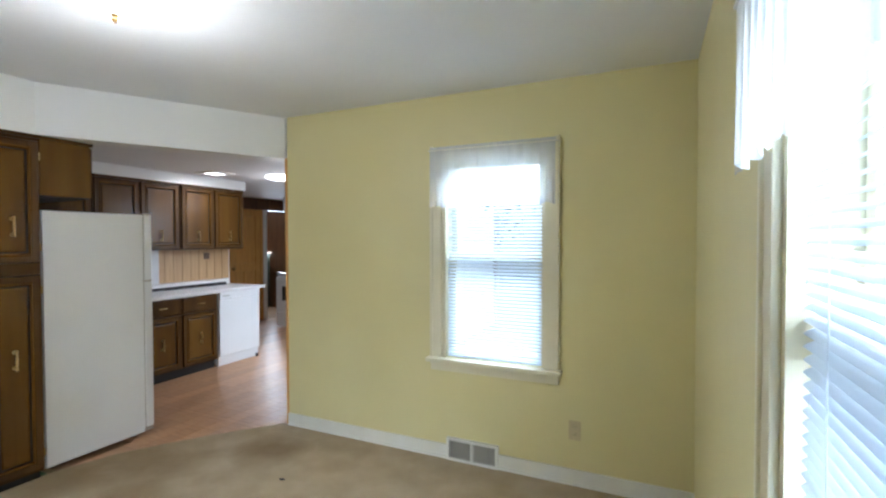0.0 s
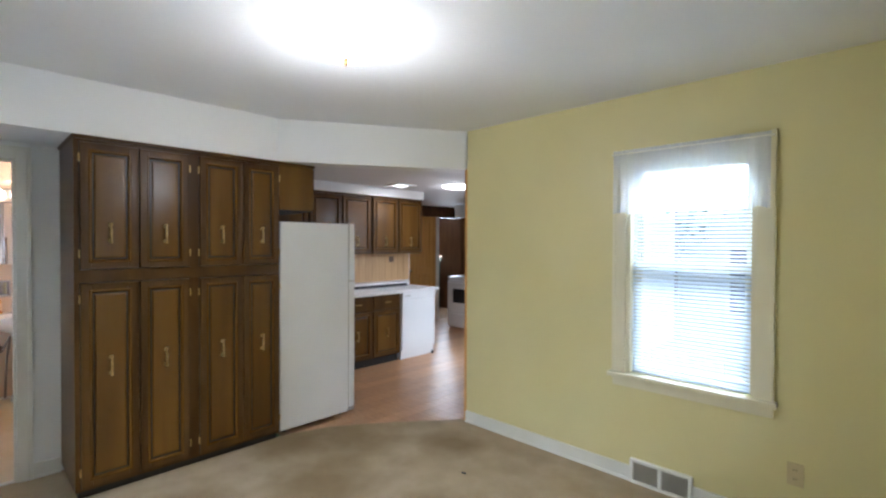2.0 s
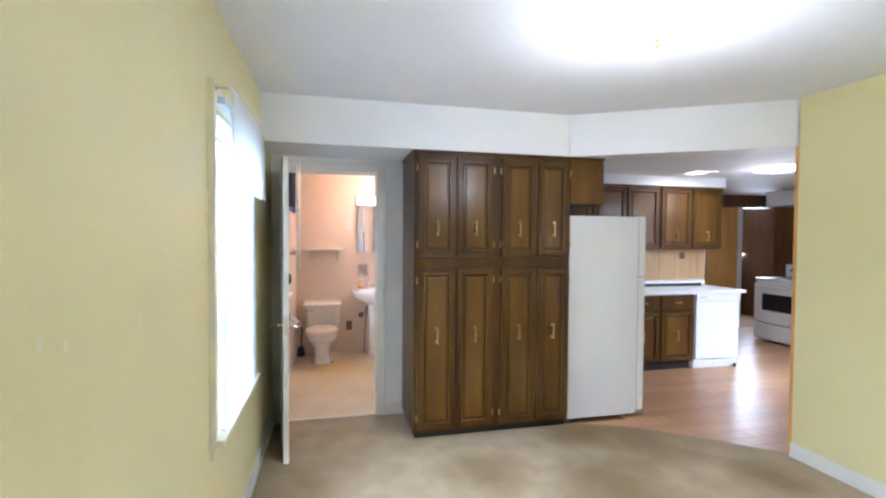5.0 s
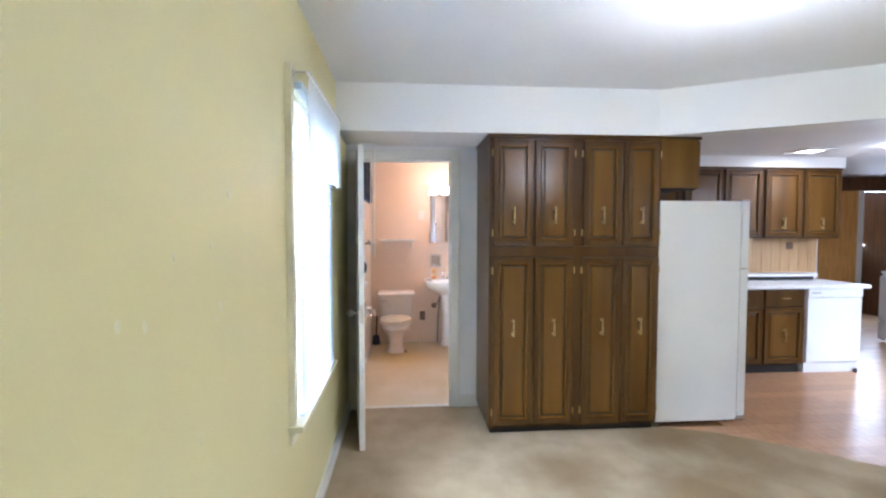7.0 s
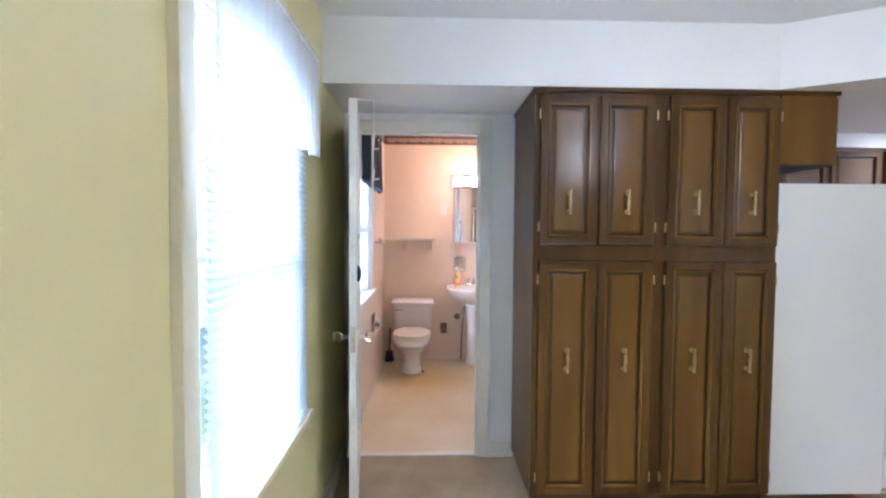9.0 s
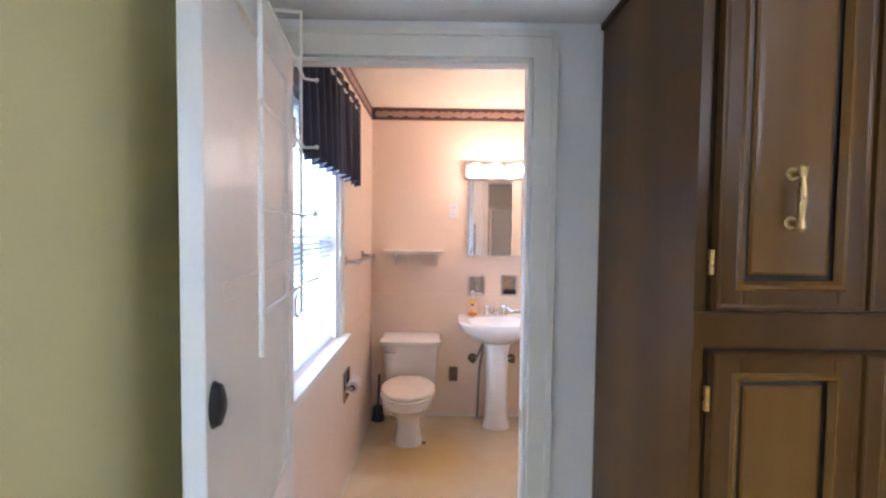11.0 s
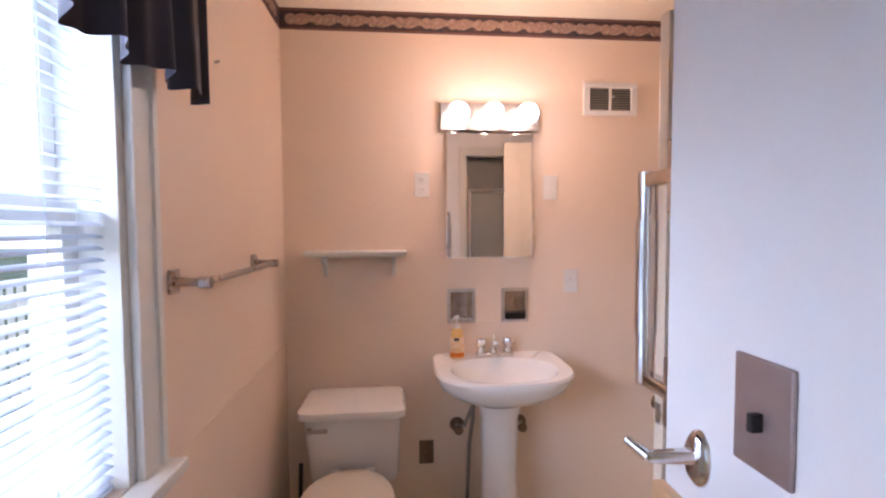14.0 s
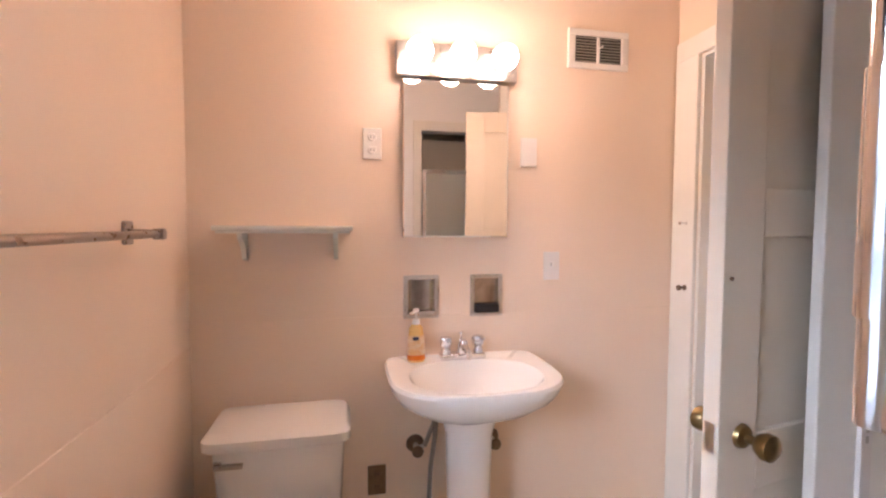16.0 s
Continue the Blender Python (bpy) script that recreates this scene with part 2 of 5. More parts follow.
VENTGREY = paint("grey_vent_metal", (0.46, 0.44, 0.38), None, 0.4, bump=0.02)
VENTDARK = paint("dark_vent_hollow", (0.05, 0.045, 0.04), None, 0.7)
TANWOOD = paint("tan_wood_rail", (0.52, 0.33, 0.17), None, 0.4, scale=6, stretch=(1, 8, 8))
PATCH = paint("pale_filler", (0.80, 0.755, 0.53), None, 0.5, scale=30)
PAPER = paint("toilet_paper", (0.84, 0.82, 0.80), None, 0.95, grain=200, bump=0.1)
SHOWERWALL = paint("grey_green_shower_wall", (0.56, 0.53, 0.44), (0.50, 0.47, 0.39), 0.4)
DOME = glowing("lit_opal_glass", (1.0, 0.97, 0.93), 6.0)
BULB = glowing("lit_globe_bulb", (1.0, 0.90, 0.78), 14.0)
PANELGLOW = glowing("lit_lens", (1.0, 0.97, 0.95), 5.0)
RUBBER = paint("grey_braided_hose", (0.30, 0.27, 0.24), None, 0.45, metal=0.4, grain=200)
SIDING = paint("pale_siding", (0.72, 0.74, 0.75), None, 0.6)
ROOFING = paint("grey_roof_shingle", (0.16, 0.15, 0.15), (0.10, 0.10, 0.10), 0.9, scale=6, grain=60, bump=0.3)
DARKPANE = paint("dark_house_pane", (0.05, 0.06, 0.07), None, 0.08, bump=0.0)
BARK = paint("tree_bark", (0.14, 0.10, 0.07), (0.08, 0.06, 0.04), 0.9, scale=8, bump=0.5)
LEAF = paint("green_leaf", (0.12, 0.19, 0.07), (0.08, 0.13, 0.05), 0.6, scale=3)
LAWN = paint("lawn", (0.08, 0.12, 0.04), (0.05, 0.09, 0.025), 0.9, scale=2, grain=80, bump=0.4)


# ---- building blocks ----
def add_box(bm, x0, x1, y0, y1, z0, z1):
    m = Matrix.Translation(((x0 + x1) / 2, (y0 + y1) / 2, (z0 + z1) / 2)) @ Matrix.Diagonal((abs(x1 - x0), abs(y1 - y0), abs(z1 - z0), 1))
    return bmesh.ops.create_cube(bm, size=1, matrix=m)["verts"]


def boxes(*rows, bevel=0.0, segs=2):
    bm = bmesh.new()
    for r in rows:
        add_box(bm, *r)
    if bevel:
        bmesh.ops.bevel(bm, geom=bm.edges[:], offset=bevel, segments=segs, affect="EDGES", profile=0.6)
    return bm


def add_rod(bm, a, b, r, r2=None, segs=14):
    a, b = Vector(a), Vector(b)
    q = (b - a).to_track_quat("Z", "Y").to_matrix().to_4x4()
    bmesh.ops.create_cone(bm, cap_ends=True, segments=segs, radius1=r, radius2=r if r2 is None else r2, depth=(b - a).length, matrix=Matrix.Translation((a + b) / 2) @ q)


def rods(*rows, segs=14):
    bm = bmesh.new()
    for r in rows:
        add_rod(bm, *r, segs=segs)
    return bm


def lathe(profile, at, axis=(0, 0, 1), segs=28, squash=(1, 1)):
    """Turns (radius, height) pairs round an axis."""
    bm = bmesh.new()
    q = Vector(axis).to_track_quat("Z", "Y").to_matrix().to_4x4()
    m = Matrix.Translation(at) @ q
    rings = []
    for r, h in profile:
        rings.append([bm.verts.new(m @ Vector((squash[0] * r * math.cos(6.28318 * k / segs), squash[1] * r * math.sin(6.28318 * k / segs), h))) for k in range(segs)])
    for a, b in zip(rings, rings[1:]):
        for k in range(segs):
            bm.faces.new((a[k], a[(k + 1) % segs], b[(k + 1) % segs], b[k]))
    bm.faces.new(rings[0][::-1])
    bm.faces.new(rings[-1])
    return bm


def mesh_of(name, bm, material, smooth=False):
    bmesh.ops.recalc_face_normals(bm, faces=bm.faces[:])
    me = bpy.data.meshes.new(name)
    bm.to_mesh(me)
    bm.free()
    me.materials.append(material)
    if smooth:
        for p in me.polygons:
            p.use_smooth = True
        me.set_sharp_from_angle(angle=radians(42))
    return me


def part(name, bm, material, parent, label="", smooth=False):
    ob = new(name, mesh_of(name, bm, material, smooth))
    ob.parent = parent
    if label:
        ob["label"] = label
    return ob


def thing(name, label, category, group="", kind="", at=(0, 0, 0)):
    ob = new(name)
    ob.location = at
    ob.empty_display_size = 0.05
    return tagged(ob, label, category, group, kind)


def solid(name, bm, material, label="", category="", kind="structure", smooth=False, group=""):
    return tagged(new(name, mesh_of(name, bm, material, smooth)), label, category, group, kind)


def wall_boxes(axis, a0, a1, t0, t1, z0, z1, holes=()):
    """A wall along axis ('x' or 'y') from a0 to a1, through t0 to t1, with holes (a0, a1, z0, z1)."""
    us = sorted({a0, a1, *[v for h in holes for v in h[:2]]})
    bm = bmesh.new()
    for u0, u1 in zip(us, us[1:]):
        zs = [(z0, z1)]
        for h in holes:
            if h[0] <= u0 and u1 <= h[1]:
                zs = [s for s in ((z0, h[2]), (h[3], z1)) if s[1] - s[0] > 1e-4]
        for s0, s1 in zs:
            add_box(bm, *((u0, u1, t0, t1) if axis == "x" else (t0, t1, u0, u1)), s0, s1)
    return bm


# ---- the dining room's shell ----
CEILING, SOFFIT = 2.45, 2.13
NW, EW, SW = 3.15, 0.36, -0.40
WIN = {"n": (-1.15, -0.45), "e": (0.60, 1.34), "s": (-2.78, -2.04)}
WZ = (0.69, 2.03)
wall_north = solid("wall_north", wall_boxes("x", -2.50, EW + 0.16, NW, NW + 0.16, 0, CEILING, [(*WIN["n"], *WZ)]), YELLOW, "pale yellow painted plaster wall", "wall")
wall_east = solid("wall_east", wall_boxes("y", SW - 0.16, NW, EW, EW + 0.16, 0, CEILING, [(*WIN["e"], *WZ)]), YELLOW, "pale yellow painted plaster wall", "wall")
wall_south = solid("wall_south", wall_boxes("x", -3.88, EW, SW - 0.16, SW, 0, CEILING, [(*WIN["s"], *WZ)]), YELLOW, "pale yellow painted plaster wall with filler dabs", "wall")
for x, z, w, h in ((-1.374, 1.563, 0.010, 0.016), (-1.307, 1.276, 0.010, 0.015), (-1.283, 1.248, 0.007, 0.010), (-1.489, 1.345, 0.007, 0.009), (-1.501, 1.458, 0.008, 0.008), (-1.26, 1.431, 0.008, 0.010), (-0.895, 1.313, 0.009, 0.013), (-0.971, 1.295, 0.007, 0.013), (-1.081, 1.415, 0.005, 0.011), (-1.183, 0.995, 0.006, 0.018)):
    part("filler_dab", lathe([(w, 0), (w * 0.8, 0.0012)], (x, SW, z), (0, 1, 0), 14, (1, h / w)), PATCH, wall_south)
solid("ceiling", boxes((-3.30, EW + 0.16, SW - 0.16, NW + 0.16, CEILING, CEILING + 0.1)), CEIL, "white painted ceiling with soft sheen", "ceiling")


def prism(points, z0, z1):
    bm = bmesh.new()
    lo = [bm.verts.new((x, y, z0)) for x, y in points]
    hi = [bm.verts.new((x, y, z1)) for x, y in points]
    bm.faces.new(lo[::-1])
    bm.faces.new(hi)
    for i in range(len(points)):
        j = (i + 1) % len(points)
        bm.faces.new((lo[i], lo[j], hi[j], hi[i]))
    return bm


SOFFIT_LINE = [(-3.285, SW), (-3.285, 1.86), (-2.52, NW)]
solid("soffit", prism([(-3.285, SW), (-3.285, 1.86), (-2.52, NW), (-2.50, NW + 0.16), (-2.66, NW + 0.16), (-3.42, 1.97), (-3.845, 1.97), (-3.845, SW)], SOFFIT, CEILING + 0.1), WHITE, "white bulkhead that bends over the kitchen opening", "bulkhead")
solid("wall_end_casing", boxes((-2.522, -2.500, NW - 0.006, NW + 0.166, 0, SOFFIT), bevel=0.003), PINE, "thin honey-brown wooden strip on the wall end", "trim")


def skirting(name, bm, material=TRIM):
    return solid(name, bm, material, "white painted baseboard", "baseboard")


def skirt_x(x0, x1, y, d):
    return boxes((x0, x1, y, y + d * 0.014, 0, 0.10), (x0, x1, y, y + d * 0.020, 0, 0.022), bevel=0.003)


def skirt_y(y0, y1, x, d):
    return boxes((x, x + d * 0.014, y0, y1, 0, 0.10), (x, x + d * 0.020, y0, y1, 0, 0.022), bevel=0.003)


skirting("baseboard", skirt_x(-2.50, -1.11, NW, -1))
skirting("baseboard", skirt_x(-0.75, EW, NW, -1))
skirting("baseboard", skirt_y(SW, NW - 0.02, EW, -1))
skirting("baseboard", skirt_x(-3.82, EW - 0.02, SW, 1))
skirting("baseboard", skirt_y(0.502, 0.64, -3.845, 1))

solid("floor_carpet", prism([(-3.87, SW), (EW, SW), (EW, NW), (-2.56, NW), (-2.62, 3.06), (-2.76, 2.90), (-2.92, 2.70), (-3.08, 2.49), (-3.22, 2.26), (-3.32, 1.98), (-3.34, 1.86), (-3.34, 0.66), (-3.87, 0.66)], -0.03, 0.006), CARPET, "worn beige carpet with dark traffic stains", "floor")
solid("carpet_mark", lathe([(0.018, 0), (0.012, 0.002)], (-1.93, 2.47, 0.006), segs=9, squash=(1.3, 0.7)), TOEKICK, "small dark burn mark in the carpet", "stain", kind="")
OVERCAST = glowing("overcast_sky_glow", (0.84, 0.93, 1.0), 1.7)
bm = bmesh.new()
lo, hi = [[bm.verts.new((70 * math.cos(6.28318 * k / 48), 70 * math.sin(6.28318 * k / 48), z)) for k in range(48)] for z in (-0.6, 60)]
for k in range(48):
    bm.faces.new((lo[k], lo[(k + 1) % 48], hi[(k + 1) % 48], hi[k]))
solid("backdrop", bm, OVERCAST, "bright overcast sky beyond the garden", "sky")
solid("ground", boxes((-400, 400, -400, 400, -0.9, -0.6)), LAWN, "lawn round the house", "ground")


# ---- outside: neighbour's house, fence, trees ----
def neighbour_house(x0, x1, y0, y1, z0, z1, windows, face):
    """A house with lapped siding on the wall that faces the room (face -1: towards -y, 1: towards +y)."""
    ob = thing("neighbour_house", "pale sided neighbouring house seen through the blinds", "house")
    yf = y0 if face < 0 else y1
    part("wall", boxes((x0, x1, y0, y1, z0, z1)), SIDING, ob)
    bm = bmesh.new()
    for i in range(int((z1 - z0) / 0.2)):
        add_box(bm, x0, x1, min(yf, yf + face * 0.03), max(yf, yf + face * 0.03), z0 + 0.2 * i, z0 + 0.2 * i + 0.17)
    part("siding", bm, SIDING, ob)
    ym, bm = (y0 + y1) / 2, bmesh.new()
    a = [bm.verts.new((x, y, z)) for x in (x0 - 0.4, x1 + 0.4) for y, z in ((y0 - 0.5, z1), (ym, z1 + 2.2), (y1 + 0.5, z1))]
    for f in ((0, 1, 2), (5, 4, 3), (0, 3, 4, 1), (1, 4, 5, 2), (2, 5, 3, 0)):
        bm.faces.new([a[k] for k in f])
    part("roof", bm, ROOFING, ob)
    for wx, wz in windows:
        w = part("window", boxes((wx - 0.5, wx + 0.5, min(yf + face * 0.03, yf + face * 0.09), max(yf + face * 0.03, yf + face * 0.09), wz, wz + 1.3), bevel=0.01), TRIM, ob)
        for zz in (0.08, 0.69):
            part("pane", boxes((wx - 0.42, wx + 0.42, min(yf + face * 0.088, yf + face * 0.096), max(yf + face * 0.088, yf + face * 0.096), wz + zz, wz + zz + 0.53)), DARKPANE, w)
    return ob


def garden_tree(x, y, height, seed):
    rng = random.Random(seed)
    ob = thing("garden_tree", "leafy green garden tree beyond the window", "tree", "garden trees", at=(x, y, -0.6))
    bm = bmesh.new()
    add_rod(bm, (0, 0, 0), (0.05, 0, height * 0.55), 0.16, 0.09, 10)
    tips = []
    for k in range(9):
        a, h = 6.283 * k / 9 + rng.uniform(-0.3, 0.3), height * rng.uniform(0.3, 0.55)
        tip = (rng.uniform(0.5, 1.5) * math.cos(a), rng.uniform(0.5, 1.5) * math.sin(a), h + height * rng.uniform(0.15, 0.4))
        add_rod(bm, (0.03, 0, h), tip, 0.06, 0.02, 6)
        tips.append(tip)
    part("trunk", bm, BARK, ob)
    verts, faces = [], []
    for k in range(2600):
        t = rng.choice(tips)
        c = Vector((t[0] + rng.gauss(0, 0.42), t[1] + rng.gauss(0, 0.42), t[2] + rng.gauss(0, 0.38)))
        u = Vector((rng.gauss(0, 1), rng.gauss(0, 1), rng.gauss(0, 1))).normalized() * rng.uniform(0.05, 0.1)
        v = u.orthogonal() * 0.6
        n = len(verts)
        verts += [c - u, c + v, c + u, c - v]
        faces.append((n, n + 1, n + 2, n + 3))
    me = bpy.data.meshes.new("crown")
    me.from_pydata([tuple(p) for p in verts], [], faces)
    me.materials.append(LEAF)
    crown = new("crown", me)
    crown.parent = ob
    return ob


def picket_fence(x0, x1, y):
    ob = thing("picket_fence", "white wooden picket fence in the garden", "fence")
    for z in (-0.35, 0.45):
        part("rail", boxes((x0, x1, y, y + 0.04, z, z + 0.09)), TRIM, ob)
    x = x0
    while x < x1:
        part("picket", boxes((x, x + 0.09, y + 0.04, y + 0.06, -0.6, 0.75), bevel=0.004, segs=1), TRIM, ob)
        x += 0.15
    return ob


neighbour_house(-9.0, 0.5, 10.0, 16.0, -0.6, 4.2, ((-3.4, 0.2), (-1.6, 0.2), (-5.6, 0.2)), -1)
neighbour_house(-16.0, -8.5, -17.0, -11.0, -0.6, 4.0, ((-10.2, 0.6), (-13.0, 0.6)), 1)
for tx, ty, th, sd in ((0.6, 8.2, 4.6, 1), (-3.6, 8.4, 3.6, 2), (-7.6, -9.5, 3.4, 3), (-11.5, -9.8, 3.6, 4), (4.5, 4.5, 4.8, 6)):
    garden_tree(tx, ty, th, sd)
picket_fence(-12.0, -2.0, -4.6)


# ---- windows, blinds, curtains ----
def window(name, width, z0, z1, wall_depth, material, m, label):
    """A double-hung window, built along local x with the room at -y and the wall's face at y 0."""
    w = width / 2
    ob = tagged(new(name), label, "window", "", "structure")
    part("window_casing", boxes((-w - 0.075, -w, -0.018, 0.0, z0, z1), (w, w + 0.075, -0.018, 0.0, z0, z1), (-w - 0.075, w + 0.075, -0.02, 0.0, z1, z1 + 0.075), (-w - 0.082, -w - 0.062, -0.026, 0, z0, z1 + 0.08), (w + 0.062, w + 0.082, -0.026, 0, z0, z1 + 0.08), bevel=0.003), material, ob)
    part("window_sill", boxes((-w - 0.10, w + 0.10, -0.06, 0.0, z0 - 0.028, z0), (-w, w, 0, wall_depth, z0 - 0.02, z0 - 0.002), bevel=0.005), material, ob)
    part("apron", boxes((-w - 0.08, w + 0.08, -0.016, 0, z0 - 0.09, z0 - 0.03), (-w - 0.08, w + 0.08, -0.024, 0, z0 - 0.05, z0 - 0.03), bevel=0.003), material, ob)
    part("window_frame", boxes((-w, -w + 0.025, 0.0, wall_depth, z0, z1), (w - 0.025, w, 0.0, wall_depth, z0, z1), (-w + 0.025, w - 0.025, 0.0, wall_depth, z1 - 0.025, z1), bevel=0.002), material, ob)
    mid = (z0 + z1) / 2 + 0.01
    for nm, a, b, y in (("lower_sash", z0, mid + 0.02, 0.075), ("upper_sash", mid - 0.02, z1 - 0.025, 0.108)):
        e = w - 0.026
        s = part(nm, boxes((-e, -e + 0.042, y, y + 0.03, a, b), (e - 0.042, e, y, y + 0.03, a, b), (-e + 0.042, e - 0.042, y, y + 0.03, a, a + 0.05), (-e + 0.042, e - 0.042, y, y + 0.03, b - 0.042, b), bevel=0.002), material, ob)
        pane = part("pane", boxes((-e + 0.04, e - 0.04, y + 0.012, y + 0.016, a + 0.045, b - 0.04)), GLASS, s)
        pane.visible_shadow = False
    ob.matrix_world = m
    return ob


slat_meshes = {}


def blind(width, z0, z1, m, label, tilt=38, slack=-0.03):
    w = width / 2 + slack
    ob = thing("venetian_blind", label, "blind", "window blinds")
    part("headrail", boxes((-w, w, 0.02, 0.05, z1 - 0.03, z1), bevel=0.002), BLIND, ob)
    part("bottom_rail", boxes((-w, w, 0.025, 0.048, z0 + 0.004, z0 + 0.016), bevel=0.003), BLIND, ob)
    for x in (-w * 0.62, w * 0.62):
        part("ladder_cord", rods(((x, 0.024, z0 + 0.012), (x, 0.024, z1 - 0.02), 0.0009), segs=5), BLIND, ob)
    part("tilt_wand", rods(((-w * 0.82, 0.012, z1 - 0.62), (-w * 0.82, 0.014, z1 - 0.03), 0.003), segs=6), CRYSTAL, ob)
    if width not in slat_meshes:
        bm = bmesh.new()
        rows = []
        for k in range(4):
            a = -0.0125 + 0.025 * k / 3
            zc = 0.0022 * (1 - (a / 0.0125) ** 2)
            rows.append([bm.verts.new((sx * w, a, zc)) for sx in (-1, 1)])
        for p, q in zip(rows, rows[1:]):
            bm.faces.new((p[0], p[1], q[1], q[0]))
        geo = bmesh.ops.extrude_face_region(bm, geom=bm.faces[:])
        bmesh.ops.translate(bm, verts=[v for v in geo["geom"] if isinstance(v, bmesh.types.BMVert)], vec=(0, 0, 0.0006))
        slat_meshes[width] = mesh_of("slat", bm, BLIND, True)
    n = int((z1 - z0 - 0.06) / 0.0225)
    for i in range(n):
        s = new("slat", slat_meshes[width])
        s.parent = ob
        s.matrix_local = pose(0, 0.036, z0 + 0.03 + 0.0225 * i, tilt + random.uniform(-1.5, 1.5), 0, 0)
    ob.matrix_world = m
    return ob


def drape(width, z_top, z_bot, folds, depth, scallop, seed, cols=150, rows_n=14, ripple=0.4):
    """Gathered cloth along local x, hanging from z_top to z_bot."""
    rng = random.Random(seed)
    ph = [rng.uniform(0, 6.28) for _ in range(3)]
    bm = bmesh.new()
    grid = []
    for j in range(rows_n + 1):
        v = j / rows_n
        row = []
        for i in range(cols + 1):
            u = i / cols
            f = math.sin(6.28318 * folds * u + ph[0] + 1.2 * math.sin(7 * u + ph[1])) + ripple * math.sin(6.28318 * folds * 2.3 * u + ph[2])
            y = -depth * (0.35 + 0.65 * v) * f
            bottom = z_bot + scallop * abs(math.sin(3.14159 * 9 * u)) + 0.3 * depth * f
            row.append(bm.verts.new(((u - 0.5) * width, y, z_top + (bottom - z_top) * v)))
        grid.append(row)
    for a, b in zip(grid, grid[1:]):
        for i in range(cols):
            bm.faces.new((a[i], a[i + 1], b[i + 1], b[i]))
    return bm


def valance(width, z_rod, z_bot, m, seed):
    ob = thing("lace_valance", "sheer white lace valance gathered on a thin rod", "curtain", "lace valances")
    part("cloth", drape(width, z_rod + 0.022, z_bot, 13, 0.008, 0.014, seed), SHEER, ob, "sheer white lace with scalloped hem", True)
    rod = part("rod", rods(((-width / 2 - 0.012, 0, z_rod), (width / 2 + 0.012, 0, z_rod), 0.005)), TRIM, ob)
    for s in (-1, 1):
        part("bracket", rods(((s * (width / 2 + 0.008), 0, z_rod), (s * (width / 2 + 0.008), 0.055, z_rod), 0.004), ((s * (width / 2 + 0.008), 0.05, z_rod), (s * (width / 2 + 0.008), 0.056, z_rod), 0.012)), NICKEL, rod)
    ob.matrix_world = m
    return ob


M_N = pose(-0.80, NW, 0)
M_E = pose(EW, 0.97, 0, 0, 0, -90)
M_S = pose(-2.41, SW, 0, 0, 0, 180)
for nm, m, sd, mat_ in (("window_1", M_N, 3, CREAMTRIM), ("window_2", M_E, 5, CREAMTRIM), ("window_3", M_S, 8, CREAMTRIM)):
    ww = 0.70 if nm == "window_1" else 0.74
    window(nm, ww, *WZ, 0.16, mat_, m, "double-hung window in a cream-painted wooden casing")
    if nm == "window_3":
        blind(ww + 0.02, WZ[0], WZ[1] + 0.03, m @ pose(0.03, -0.070, 0), "white venetian blind hung before the window casing", 55, 0.025)
    else:
        blind(ww, *WZ, m, "white venetian blind lowered over the window", 30)
    if nm == "window_2":
        valance(0.90, 1.96, 1.615, m @ pose(0, -0.065, 0), sd)
    else:
        valance(ww + 0.13, 2.075, 1.695, m @ pose(0, -0.085 if nm == "window_3" else -0.052, 0), sd)


# ---- outlet, floor vent in the dining room ----
def outlet(at, normal_deg, plate_mat, label, toggle=False, blank=False):
    """A wall plate; the plate's back sits at local y 0, facing -y."""
    ob = thing("wall_outlet" if not (toggle or blank) else ("light_switch" if toggle else "blank_wall_plate"), label, "outlet" if not (toggle or blank) else "switch")
    plate = part("plate", boxes((-0.035, 0.035, -0.006, 0, -0.058, 0.058), bevel=0.003), plate_mat, ob)
    if toggle:
        part("toggle", boxes((-0.005, 0.005, -0.018, -0.005, -0.002, 0.016), bevel=0.002), plate_mat, plate)
    elif not blank:
        for z in (-0.024, 0.024):
            r = part("socket", lathe([(0.016, 0), (0.015, 0.003)], (0, -0.006, z), (0, -1, 0), 18), plate_mat, plate)
            for dx in (-0.006, 0.006):
                part("slot", boxes((dx - 0.0012, dx + 0.0012, -0.0096, -0.006, z - 0.004, z + 0.006)), BLACK, plate)
    if toggle or blank:
        for z in (-0.03, 0.03):
            part("screw", lathe([(0.003, 0), (0.002, 0.0015)], (0, -0.006, z), (0, -1, 0), 8), plate_mat, plate)
    ob.matrix_world = pose(*at, 0, 0, normal_deg)
    return ob


outlet((-0.275, NW, 0.335), 0, IVORY, "ivory duplex outlet on the yellow wall")
vent = thing("floor_register", "grey metal wall register set in the baseboard", "vent")
part("frame", boxes((-1.11, -0.75, NW - 0.028, NW, 0.005, 0.022), (-1.11, -0.75, NW - 0.028, NW, 0.138, 0.155), (-1.11, -1.09, NW - 0.028, NW, 0.022, 0.138), (-0.77, -0.75, NW - 0.028, NW, 0.022, 0.138), (-0.94, -0.92, NW - 0.028, NW, 0.022, 0.138), bevel=0.003), TRIM, vent)
part("backing", boxes((-1.09, -0.77, NW - 0.006, NW, 0.022, 0.138)), VENTDARK, vent)
for half in (-1.09, -0.92):
    for i in range(13):
        part("slat", boxes((half + 0.006 + 0.0112 * i, half + 0.0118 + 0.0112 * i, NW - 0.022, NW - 0.008, 0.024, 0.136)), VENTGREY, vent)

